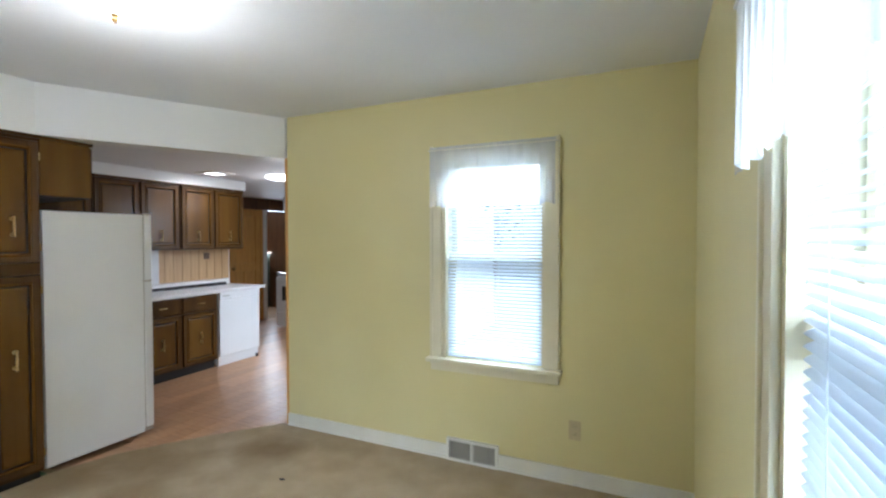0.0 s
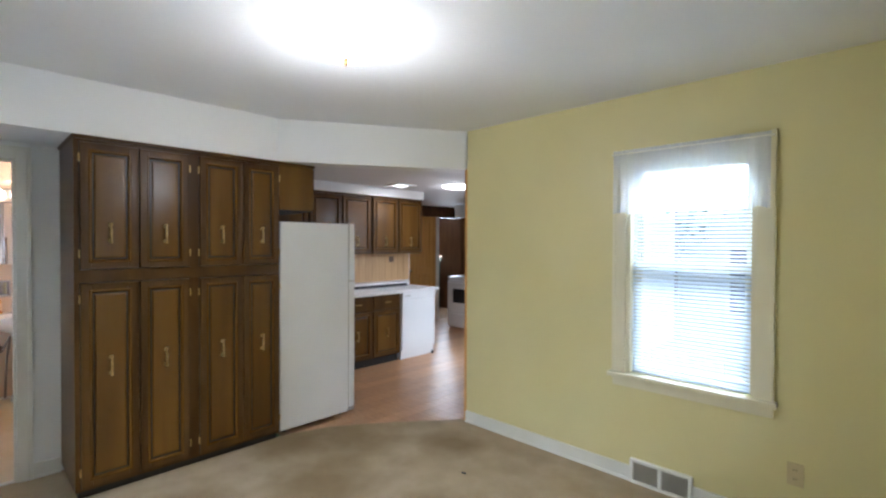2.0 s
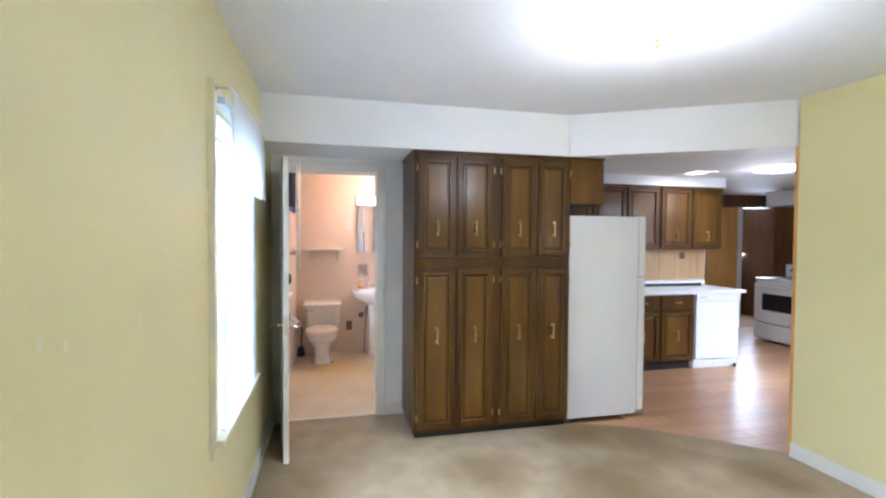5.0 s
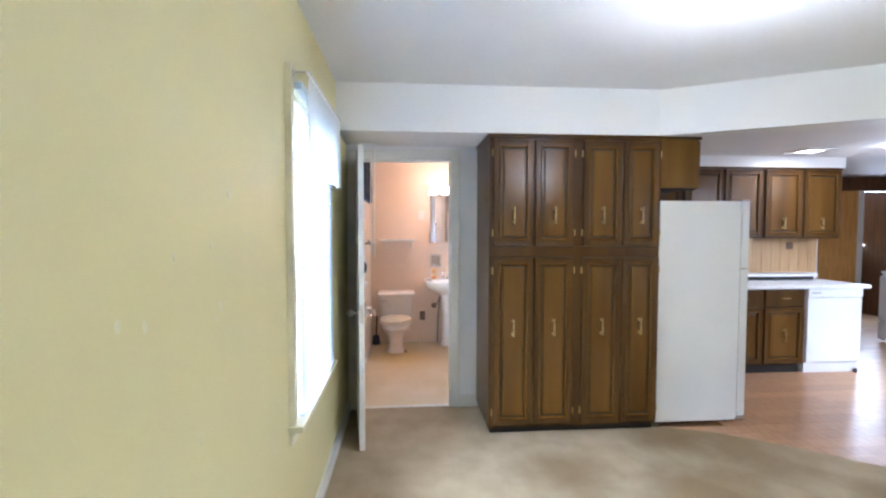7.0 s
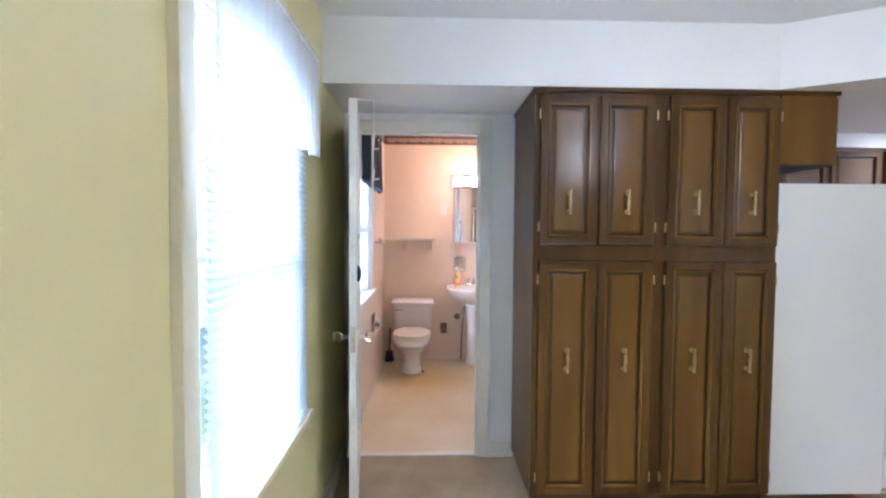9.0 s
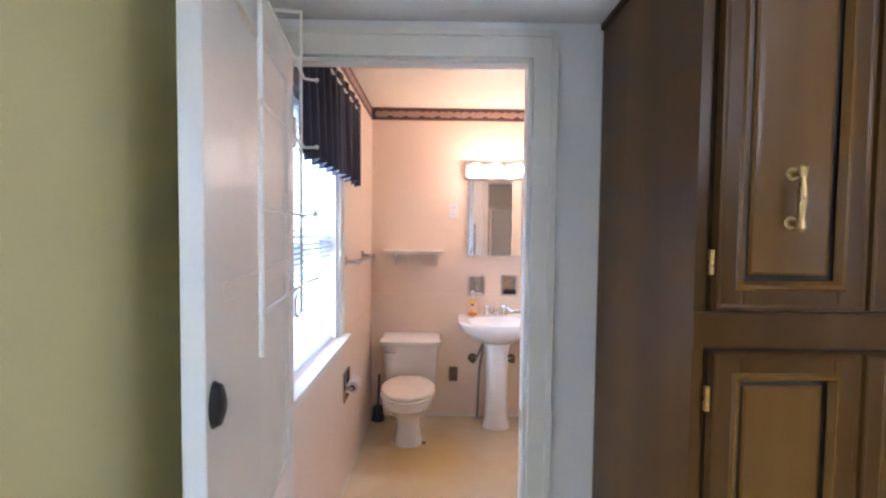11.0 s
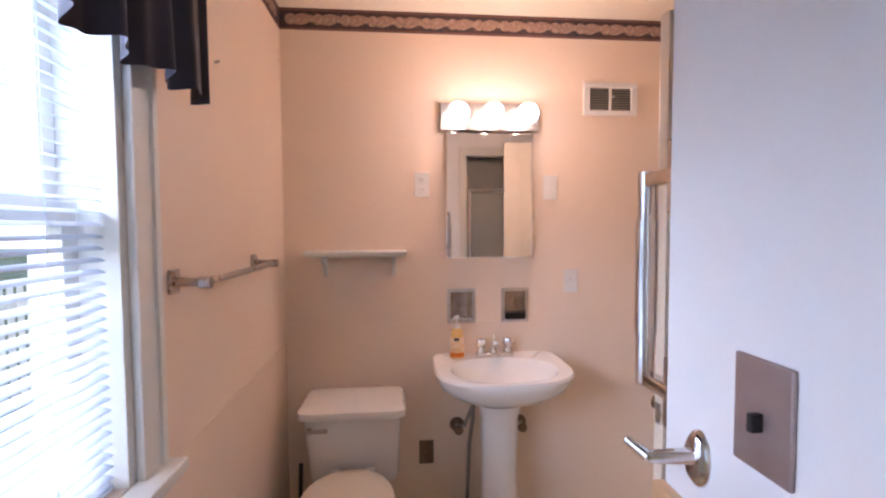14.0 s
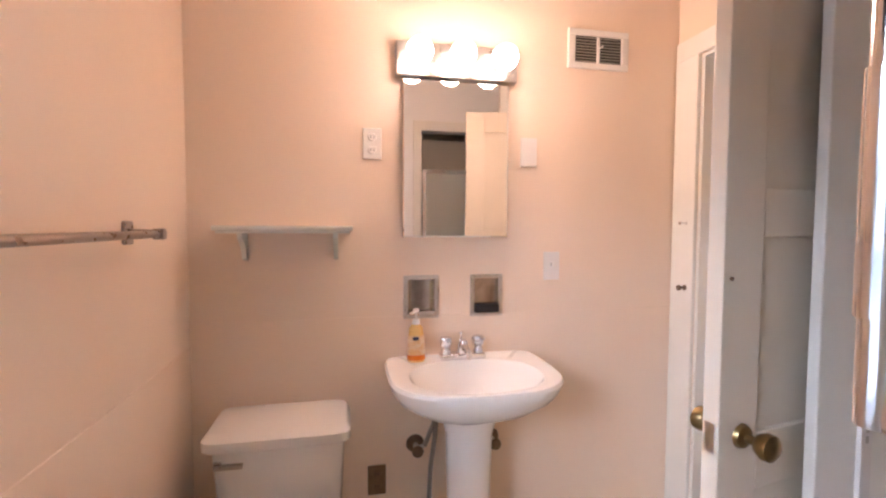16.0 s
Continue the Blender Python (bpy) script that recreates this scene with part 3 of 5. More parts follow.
# ---- ceiling lamp ----
lamp = thing("ceiling_lamp", "lit round opal glass ceiling lamp with brass finial", "lamp")
part("pan", lathe([(0.15, 0), (0.15, -0.02), (0.10, -0.022)], (-1.70, 1.40, CEILING)), TRIM, lamp)
shade = part("shade", lathe([(0.185, -0.012), (0.20, -0.03), (0.185, -0.065), (0.14, -0.092), (0.075, -0.110), (0.012, -0.116)], (-1.70, 1.40, CEILING), segs=40), DOME, lamp, "glowing white glass", True)
shade.visible_shadow = False
part("finial", lathe([(0.004, -0.112), (0.014, -0.118), (0.010, -0.13), (0.014, -0.138), (0.004, -0.15)], (-1.70, 1.40, CEILING), segs=14), BRASS, lamp, "", True)


# ---- pantry cupboard ----
def handle_bm(at, length=0.125):
    x, y, z = at
    bm = bmesh.new()
    h = length / 2
    for s in (-1, 1):
        add_rod(bm, (x, y, z + s * h * 0.74), (x + 0.022, y, z + s * h * 0.74), 0.008, 0.006, 10)
        add_rod(bm, (x, y, z + s * h * 0.74), (x + 0.004, y, z + s * h * 0.74), 0.013, 0.010, 12)
        add_rod(bm, (x + 0.025, y, z + s * h), (x + 0.025, y, z + s * h * 0.90), 0.004, 0.009, 10)
        add_rod(bm, (x + 0.025, y, z + s * h * 0.90), (x + 0.025, y, z + s * h * 0.62), 0.009, 0.006, 10)
    add_rod(bm, (x + 0.025, y, z - h * 0.66), (x + 0.027, y, z), 0.0055, 0.008, 10)
    add_rod(bm, (x + 0.027, y, z), (x + 0.025, y, z + h * 0.66), 0.008, 0.0055, 10)
    return bm


def cab_door(parent, x, y0, y1, z0, z1, hz=None, hinge=None, fr=0.052):
    """A raised-panel door facing +x whose back lies at x."""
    d = part("door", boxes((x, x + 0.019, y0, y0 + fr, z0, z1), (x, x + 0.019, y1 - fr, y1, z0, z1), (x, x + 0.019, y0 + fr, y1 - fr, z0, z0 + fr), (x, x + 0.019, y0 + fr, y1 - fr, z1 - fr, z1), bevel=0.004), DARKWOOD, parent)
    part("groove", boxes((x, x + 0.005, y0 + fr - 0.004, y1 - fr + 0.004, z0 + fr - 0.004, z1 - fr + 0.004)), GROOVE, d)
    # dark sheet behind the door: paints the gap's shade along with the glaze line
    part("shadow_gap", boxes((x - 0.0005, x + 0.002, y0 - 0.006, y1 + 0.006, z0 - 0.006, z1 + 0.006)), GROOVE, d, "dark line round the door: glaze and painted gap shade")

    def ring_frame(o0, o1, px0, px1, px2):
        """A moulded frame between two outlines inset from the door's edge: rises from px0 over px1 to px2."""
        bm = bmesh.new()
        rows = [[bm.verts.new((px, py, pz)) for py, pz in ((y0 + o, z0 + o), (y1 - o, z0 + o), (y1 - o, z1 - o), (y0 + o, z1 - o))] for px, o in ((px0, o0), (px1, o0 + 0.25 * (o1 - o0)), (px1, o0 + 0.6 * (o1 - o0)), (px2, o1))]
        for p, q in zip(rows, rows[1:]):
            for k in range(4):
                bm.faces.new((p[k], p[(k + 1) % 4], q[(k + 1) % 4], q[k]))
        return bm

    # light brown bead; the paler panel wood also paints its edge highlight
    part("bead", ring_frame(fr - 0.015, fr + 0.004, x + 0.0188, x + 0.0240, x + 0.012), PANELWOOD, d, "moulded golden brown bead, its highlight painted in")
    part("lip", ring_frame(-0.003, 0.012, x + 0.006, x + 0.0205, x + 0.0188), DARKWOOD, d)
    a, b, c, e = y0 + fr + 0.012, y1 - fr - 0.012, z0 + fr + 0.012, z1 - fr - 0.012
    bm = bmesh.new()
    rings = [[bm.verts.new((px, py, pz)) for py, pz in ((a + i, c + i), (b - i, c + i), (b - i, e - i), (a + i, e - i))] for px, i in ((x + 0.004, 0), (x + 0.0085, 0.002), (x + 0.011, 0.008), (x + 0.0115, 0.018))]
    for p, q in zip(rings, rings[1:]):
        for k in range(4):
            bm.faces.new((p[k], p[(k + 1) % 4], q[(k + 1) % 4], q[k]))
    bm.faces.new(rings[-1])
    bm.faces.new(rings[0][::-1])
    part("panel", bm, PANELWOOD, d, "golden brown flat panel")
    if hz is not None:
        part("handle", handle_bm((x + 0.0112, (y0 + y1) / 2, hz)), BRASS, d, "brass bail handle", True)
    if hinge is not None:
        for z in (z0 + 0.09, z1 - 0.09):
            part("hinge", boxes((x + 0.004, x + 0.016, hinge - 0.004, hinge + 0.004, z - 0.024, z + 0.024), bevel=0.002), BRASS, d)
    return d


PX = -3.30
pantry = thing("pantry_cupboard", "tall dark-stained wooden pantry cupboard, eight closed raised-panel doors", "cupboard")
part("body", boxes((-3.843, PX - 0.002, 0.642, 1.878, 0.055, SOFFIT - 0.004)), DARKWOOD, pantry)
part("mid_rail", boxes((PX - 0.002, PX + 0.002, 0.642, 1.878, 1.275, 1.345)), DARKWOOD, pantry)
part("cornice", boxes((-3.843, PX + 0.022, 0.632, 1.882, SOFFIT - 0.022, SOFFIT - 0.002), bevel=0.004), DARKWOOD, pantry)
part("base", boxes((-3.843, PX - 0.03, 0.66, 1.87, 0.0, 0.055)), TOEKICK, pantry, "black recessed plinth")
for y0, y1, hg in ((0.672, 0.958, 0.666), (0.966, 1.246, 1.252), (1.314, 1.598, 1.306), (1.606, 1.872, 1.878)):
    cab_door(pantry, PX, y0, y1, 1.352, 2.088, 1.565, hg)
    cab_door(pantry, PX, y0, y1, 0.078, 1.268, 0.775, hg)
over = thing("over_fridge_cabinet", "dark wooden wall cabinet above the refrigerator", "cabinet")
part("body", boxes((-3.93, PX + 0.002, 1.884, 2.165, 1.765, SOFFIT - 0.004), bevel=0.002), PANELWOOD, over)
part("cornice", boxes((-3.90, PX + 0.012, 1.884, 2.18, SOFFIT - 0.022, SOFFIT - 0.002), bevel=0.003), DARKWOOD, over)
# near-black sheet that paints the shade below the cabinet
part("underside", boxes((-3.925, PX, 1.888, 2.162, 1.758, 1.7648)), TOEKICK, over, "near-black underside with its shade painted in")
# added dark board, no cabinet part: hides the pale wall end behind the gap
part("back_panel", boxes((-3.952, -3.935, 1.884, 2.30, 0.9, 2.122)), DARKWOOD, over)
for x0, x1 in ((-3.89, -3.61), (-3.60, -3.31)):
    part("door", boxes((x0, x1, 2.165, 2.184, 1.775, 2.10), bevel=0.004), DARKWOOD, over)

corner = thing("corner_wall_cabinet", "dark wooden wall cabinet in the kitchen corner", "cabinet")
part("body", boxes((-5.04, -3.94, 1.972, 2.02, 1.70, 2.122), (-4.72, -3.94, 2.02, 2.05, 1.70, 2.122)), DARKWOOD, corner)
for k in range(4):
    part("door", boxes((-4.71 + 0.192 * k, -4.525 + 0.192 * k, 2.05, 2.069, 1.71, 2.11), bevel=0.004), PANELWOOD, corner)

# ---- refrigerator ----
fridge = thing("refrigerator", "plain white refrigerator, its side to the room", "refrigerator")
part("body", boxes((-4.08, -3.352, 1.915, 2.545, 0.03, 1.675), bevel=0.006), APPLIANCE, fridge)
fd = part("fridge_door", boxes((-4.08, -3.350, 2.552, 2.61, 0.06, 1.17), bevel=0.008), APPLIANCE, fridge)
fz = part("freezer_door", boxes((-4.08, -3.350, 2.552, 2.61, 1.18, 1.68), bevel=0.008), APPLIANCE, fridge)
part("handle", boxes((-4.04, -4.01, 2.61, 2.645, 0.75, 1.12), bevel=0.006), APPLIANCE, fd)
part("handle", boxes((-4.04, -4.01, 2.61, 2.645, 1.22, 1.45), bevel=0.006), APPLIANCE, fz)
part("gasket", boxes((-4.07, -3.358, 2.545, 2.552, 0.07, 1.66)), VENTGREY, fridge)
for z in (0.045, 1.175, 1.68):
    part("hinge", boxes((-3.385, -3.340, 2.535, 2.60, z - 0.006, z + 0.006), bevel=0.002), NICKEL, fridge)
for x in (-4.0, -3.42):
    for y in (1.98, 2.5):
        part("foot", rods(((x, y, 0.0), (x, y, 0.032), 0.018)), BLACK, fridge)

# ---- bathroom's shell ----
BX, BN, BS, BC = -6.067, 1.571, -0.384, 2.445
DOOR_Y = (-0.335, 0.428)
solid("wall_bath_front", wall_boxes("y", SW - 0.16, BN + 0.13, -3.895, -3.845, 0, CEILING + 0.1, [(*DOOR_Y, 0.0, 2.02)]), WHITE, "white painted partition wall with a doorway", "wall")
solid("wall_bath_west", boxes((BX - 0.12, BX, BS - 0.16, BN + 0.12, 0, CEILING + 0.1)), BATHWALL, "pinkish white painted bathroom wall", "wall")
BWIN, BWZ = (-4.83, -4.00), (0.925, 2.0)
solid("wall_bath_south", wall_boxes("x", BX, -3.895, BS - 0.176, BS, 0, CEILING + 0.1, [(*BWIN, *BWZ)]), BATHWALL, "pinkish white painted bathroom wall", "wall")
CLOSET = (-5.93, -5.20)
solid("wall_bath_north", wall_boxes("x", BX, -3.895, BN, BN + 0.12, 0, CEILING + 0.1, [(*CLOSET, 0, 2.03)]), BATHWALL, "pinkish white painted bathroom wall with a doorway", "wall")
solid("closet_wall", boxes((-6.2, -5.0, BN + 0.62, BN + 0.68, 0, 2.5), (-6.2, -6.07, BN + 0.12, BN + 0.62, 0, 2.5), (-5.1, -5.0, BN + 0.12, BN + 0.62, 0, 2.5)), WHITE, "white wall of the closet behind the doorway", "wall")
solid("ceiling_bath", boxes((BX - 0.1, -3.895, BS - 0.16, BN + 0.8, BC, BC + 0.1)), BATHCEIL, "cream painted bathroom ceiling, slightly glossy", "ceiling")
solid("floor_bath", boxes((BX, -3.872, BS, BN + 0.75, -0.03, 0.002)), VINYL, "cream sheet vinyl floor", "floor")
solid("door_threshold", boxes((-3.893, -3.85, DOOR_Y[0], DOOR_Y[1], 0.0, 0.012), bevel=0.004), TRIM, "worn pale threshold strip", "threshold")
solid("stub_wall", boxes((-4.474, -3.895, 0.535, 0.635, 0, BC)), WHITE, "white painted short wall beside the bathroom door", "wall")
solid("stub_panel", boxes((-4.476, -3.895, 0.527, 0.535, 0, 1.045), bevel=0.002), WHITE, "white wainscot panel", "panel")
solid("chair_rail", boxes((-4.480, -3.895, 0.516, 0.535, 1.045, 1.075), bevel=0.003), TANWOOD, "tan wooden rail capping the wainscot", "trim")
solid("shower_header", wall_boxes("y", 0.635, BN, -4.46, -4.36, 0, BC, [(0.70, 1.42, 0.0, 2.02)]), WHITE, "white wall with the shower opening", "wall")
solid("shower_casing", boxes((-4.471, -4.46, 0.64, 0.70, 0, 2.02), (-4.471, -4.46, 1.42, 1.48, 0, 2.02), (-4.471, -4.46, 0.64, 1.48, 2.02, 2.09), bevel=0.003), TRIM, "white painted casing of the shower opening", "trim")
solid("shower_lining", boxes((-4.03, -4.0, 0.635, BN, 0, BC), (-4.36, -4.03, 0.637, 0.66, 0, BC), (-4.36, -4.03, 1.54, BN - 0.002, 0, BC)), SHOWERWALL, "dull grey-green shower wall lining", "wall")
# wainscot seam: a slightly proud lower panel on two walls
solid("wainscot_panel", boxes((BX, BX + 0.004, BS + 0.004, BN, 0.002, 0.985), bevel=0.0015), BATHWALL, "painted lower wall panel with a visible seam", "panel")
solid("wainscot_panel_2", boxes((BX + 0.004, -3.895, BS, BS + 0.004, 0.002, 0.90), bevel=0.0015), BATHWALL, "painted lower wall panel with a visible seam", "panel")
solid("baseboard_bath", boxes((BX + 0.004, BX + 0.010, BS + 0.01, BN, 0.002, 0.018), (BX + 0.01, -4.0, BS + 0.004, BS + 0.010, 0.002, 0.018), bevel=0.002), TRIM, "thin cove strip at the bathroom floor", "baseboard")

# door casing toward the dining room and into the bathroom
solid("door_casing", boxes((-3.845, -3.827, DOOR_Y[1], 0.497, 0, 2.095), (-3.845, -3.827, -0.397, DOOR_Y[0], 0, 2.095), (-3.845, -3.827, DOOR_Y[0], DOOR_Y[1], 2.02, 2.095), (-3.827, -3.819, 0.48, 0.502, 0, 2.10), (-3.827, -3.819, -0.397, 0.48, 2.08, 2.10), bevel=0.003), TRIM, "white painted wooden door casing", "trim")
jamb = solid("door_jamb", boxes((-3.897, -3.845, DOOR_Y[1] - 0.014, DOOR_Y[1] - 0.001, 0, 2.006), (-3.897, -3.845, DOOR_Y[0] + 0.001, DOOR_Y[0] + 0.014, 0, 2.006), (-3.897, -3.845, DOOR_Y[0], DOOR_Y[1], 2.006, 2.019), bevel=0.002), TRIM, "white painted door jamb", "trim")
part("strike_plate", boxes((-3.885, -3.855, DOOR_Y[1] - 0.017, DOOR_Y[1] - 0.013, 0.86, 0.92), bevel=0.001), NICKEL, jamb, "nickel strike plate")


# ---- bathroom door, standing open against the wall ----
def panel_door(name, label, w, h, knob_fn, m, kind="structure", coat=TRIM, st=0.11, zs=(0.0, 0.20, 0.78, 0.90, 1.30, 1.40, 1.88)):
    """Leaf along local +x from the hinge, 36 mm thick, with five recessed panels."""
    ob = tagged(new(name), label, "door", "", kind)
    t, zs = 0.018, [*zs, h]
    rows = [(0, st, -t, t, 0, h), (w - st, w, -t, t, 0, h)]
    for a, b in ((zs[0], zs[1]), (zs[2], zs[3]), (zs[4], zs[5]), (zs[6], zs[7])):
        rows.append((st, w - st, -t, t, a, b))
    part("leaf_frame", boxes(*rows, bevel=0.003), coat, ob)
    for a, b in ((zs[1], zs[2]), (zs[3], zs[4]), (zs[5], zs[6])):
        part("panel", boxes((st - 0.005, w - st + 0.005, -0.007, 0.007, a - 0.005, b + 0.005)), coat, ob)
    knob_fn(ob, w)
    for z in (0.25, h - 0.22):
        part("hinge", rods(((0.0, t + 0.004, z - 0.045), (0.0, t + 0.004, z + 0.045), 0.006)), NICKEL, ob)
    ob.matrix_world = m
    return ob


def crystal_knobs(ob, w):
    for s in (-1, 1):
        part("rosette", boxes((w - 0.075, w - 0.045, min(s * 0.018, s * 0.021), max(s * 0.018, s * 0.021), 0.80, 0.96), bevel=0.001), NICKEL, ob)
        k = part("door_knob", lathe([(0.008, 0), (0.008, 0.03), (0.016, 0.034), (0.027, 0.05), (0.027, 0.064), (0.016, 0.076)], (w - 0.06, s * 0.02, 0.90), (0, s, 0), 12), CRYSTAL, ob, "faceted glass knob")
        part("shank", rods(((w - 0.06, s * 0.02, 0.90), (w - 0.06, s * 0.05, 0.90), 0.009)), NICKEL, k)
    part("latch_plate", boxes((w - 0.0005, w + 0.0015, -0.011, 0.011, 0.84, 0.96)), NICKEL, ob, "nickel latch plate")


hinge_at, free_at = Vector((-3.838, -0.318)), Vector((-3.105, -0.222))
leaf_w = (free_at - hinge_at).length
leaf_turn = math.degrees(math.atan2(free_at.y - hinge_at.y, free_at.x - hinge_at.x))
M_LEAF = pose(hinge_at.x, hinge_at.y, 0.018, 0, 0, leaf_turn)
panel_door("door_1", "white painted panel door standing open, with glass knobs", leaf_w, 1.992, crystal_knobs, M_LEAF, st=0.085, zs=(0.0, 0.20, 0.70, 0.80, 1.352, 1.385, 1.90))
hk = thing("door_hook", "black oval hook on the open door's face", "hook")
part("plate", lathe([(0.024, 0), (0.02, 0.012), (0.008, 0.018)], (leaf_w - 0.03, 0.019, 1.20), (0, 1, 0), 18, (1, 1.6)), BLACK, hk, "", True)
hk.matrix_world = M_LEAF

rack = thing("wire_towel_rack", "white wire rack hung on the open door", "rack")
part("upright", rods(((0.690, 0.088, 1.27), (0.690, 0.088, 2.0), 0.0048), ((0.690, 0.016, 1.999), (0.690, 0.090, 1.999), 0.0045), segs=10), TRIM, rack, "", True)
part("upright", rods(((0.300, 0.088, 1.27), (0.300, 0.088, 2.0), 0.0036), ((0.300, 0.016, 1.999), (0.300, 0.090, 1.999), 0.0040), segs=10), TRIM, rack, "", True)
for z in (1.345, 1.511, 1.678, 1.845):
    part("rail", rods(((0.716, 0.092, z + 0.004), (0.690, 0.095, z), 0.0040), ((0.690, 0.095, z), (0.29, 0.095, z), 0.0030), ((0.29, 0.095, z), (0.262, 0.118, z + 0.006), 0.0030), ((0.262, 0.118, z + 0.006), (0.258, 0.121, z + 0.008), 0.0052), segs=8), TRIM, rack, "", True)
bm = bmesh.new()
for k in range(16):
    a0, a1 = radians(150 + 20 * k), radians(170 + 20 * k)
    add_rod(bm, (0.345 + 0.042 * math.cos(a0), 0.088, 1.30 + 0.030 * math.sin(a0)), (0.345 + 0.042 * math.cos(a1), 0.088, 1.30 + 0.030 * math.sin(a1)), 0.003, None, 6)
part("curl", bm, TRIM, rack)
rack.matrix_world = M_LEAF


def brass_knobs(ob, w):
    for s in (-1, 1):
        r = part("rosette", lathe([(0.026, 0), (0.022, 0.008), (0.011, 0.012)], (w - 0.065, s * 0.018, 0.90), (0, s, 0), 20), BRONZE, ob, "", True)
        part("door_knob", lathe([(0.009, 0.008), (0.009, 0.03), (0.02, 0.036), (0.027, 0.05), (0.026, 0.062), (0.014, 0.07)], (w - 0.065, s * 0.018, 0.90), (0, s, 0), 22), BRONZE, ob, "round dark aged brass knob", True)
    part("latch_plate", boxes((w - 0.0005, w + 0.0015, -0.011, 0.011, 0.87, 0.93)), NICKEL, ob)
    part("screw", rods(((w - 0.02, 0.017, 1.22), (w - 0.02, 0.022, 1.22), 0.004)), BROWNPLATE, ob)


panel_door("door_2", "white painted closet door with brass knobs, standing open", 0.69, 2.0, brass_knobs, pose(-5.175, 1.555, 0.015, 0, 0, -81), coat=BEIGETRIM)
solid("closet_casing", boxes((BX + 0.008, CLOSET[0], BN - 0.018, BN, 0, 2.03), (CLOSET[1], CLOSET[1] + 0.10, BN - 0.018, BN, 0, 2.03), (BX + 0.008, CLOSET[1] + 0.10, BN - 0.018, BN, 2.03, 2.11), bevel=0.004), TRIM, "white painted closet door casing", "trim")
solid("closet_jamb", boxes((CLOSET[0], CLOSET[0] + 0.014, BN, BN + 0.12, 0, 2.02), (CLOSET[1] - 0.014, CLOSET[1], BN, BN + 0.12, 0, 2.02), (CLOSET[0], CLOSET[1], BN, BN + 0.12, 2.016, 2.029), bevel=0.002), TRIM, "white painted closet jamb", "trim")
for nm, z, mt in (("casing_hook", 1.35, CHROME), ("casing_latch", 1.08, BROWNPLATE)):
    h = thing(nm, "small metal hook on the closet casing" if mt is CHROME else "small dark knob on the closet casing", "hook")
    part("screw_plate", rods(((-5.97, BN - 0.02, z), (-5.97, BN - 0.018, z), 0.012 if mt is BROWNPLATE else 0.006)), mt, h)
    part("peg", rods(((-5.97, BN - 0.018, z), (-5.97, BN - 0.045, z), 0.005), ((-5.97, BN - 0.045, z), (-5.97, BN - 0.05, z), 0.012 if mt is BROWNPLATE else 0.007)), mt, h)
solid("closet_return_wall", boxes((-5.055, -5.03, 1.09, 1.552, 0.002, 2.2), bevel=0.004), TRIM, "white painted board wall beside the closet door", "wall")
std = thing("shelf_standard", "slotted white metal shelf standard on the board wall", "shelf bracket")
strip = part("strip", boxes((-5.03, -5.020, 1.193, 1.221, 0.25, 2.1), bevel=0.002), WHITEPLATE, std)
slot_me = mesh_of("slot", boxes((-0.0006, 0.0006, -0.004, 0.004, -0.007, 0.007)), VENTGREY)
for k in range(52):
    o = new("slot", slot_me)
    o.parent = strip
    o.location = (-5.0196, 1.207, 0.9 + 0.0225 * k)

# ---- bathroom window, blind, valance ----
M_B = pose(-4.415, BS, 0, 0, 0, 180)
window("window_4", 0.83, *BWZ, 0.17, TRIM, M_B, "double-hung bathroom window in a white casing")
blind(0.83, *BWZ, M_B, "white venetian blind lowered over the bathroom window", 18)
nv = thing("navy_valance", "navy satin gathered valance over the bathroom window", "curtain")
part("cloth", drape(1.12, 2.19, 1.738, 9, 0.022, 0.0, 21, 240, 18, 0.3), NAVY, nv, "", True)
rod = part("rod", rods(((-0.50, 0, 2.14), (0.50, 0, 2.14), 0.006)), TRIM, nv)
for s in (-1, 1):
    part("bracket", rods(((s * 0.495, 0, 2.14), (s * 0.495, 0.085, 2.14), 0.004)), NICKEL, rod)
nv.matrix_world = M_B @ pose(0.055, -0.085, 0)

# ---- wallpaper border ----
border = solid("wallpaper_border", boxes((BX, BX + 0.0015, BS, BN, 2.348, BC), (BX, -3.895, BS, BS + 0.0015, 2.348, BC), (BX, -4.0, BN - 0.0015, BN, 2.348, BC)), BORDER, "navy wallpaper border with a row of dusty roses", "wallpaper")
part("border_line", boxes((BX, BX + 0.0022, BS, BN, 2.352, 2.357), (BX, BX + 0.0022, BS, BN, 2.434, 2.439), (BX, -4.0, BS, BS + 0.0022, 2.352, 2.357), (BX, -4.0, BS, BS + 0.0022, 2.434, 2.439)), RUST, border)
rose_me = mesh_of("rose", lathe([(0.026, 0), (0.025, 0.0016), (0.012, 0.0026), (0.004, 0.0018)], (0, 0, 0), (0, 0, 1), 9), ROSE)
bud_me = mesh_of("bud", lathe([(0.017, 0), (0.016, 0.0014), (0.007, 0.0024), (0.003, 0.0016)], (0, 0, 0), (0, 0, 1), 7), ROSE)
leaf_me = mesh_of("leaf_scroll", lathe([(0.020, 0), (0.017, 0.0018)], (0, 0, 0), (0, 0, 1), 8, (1.7, 0.55)), ROSE)
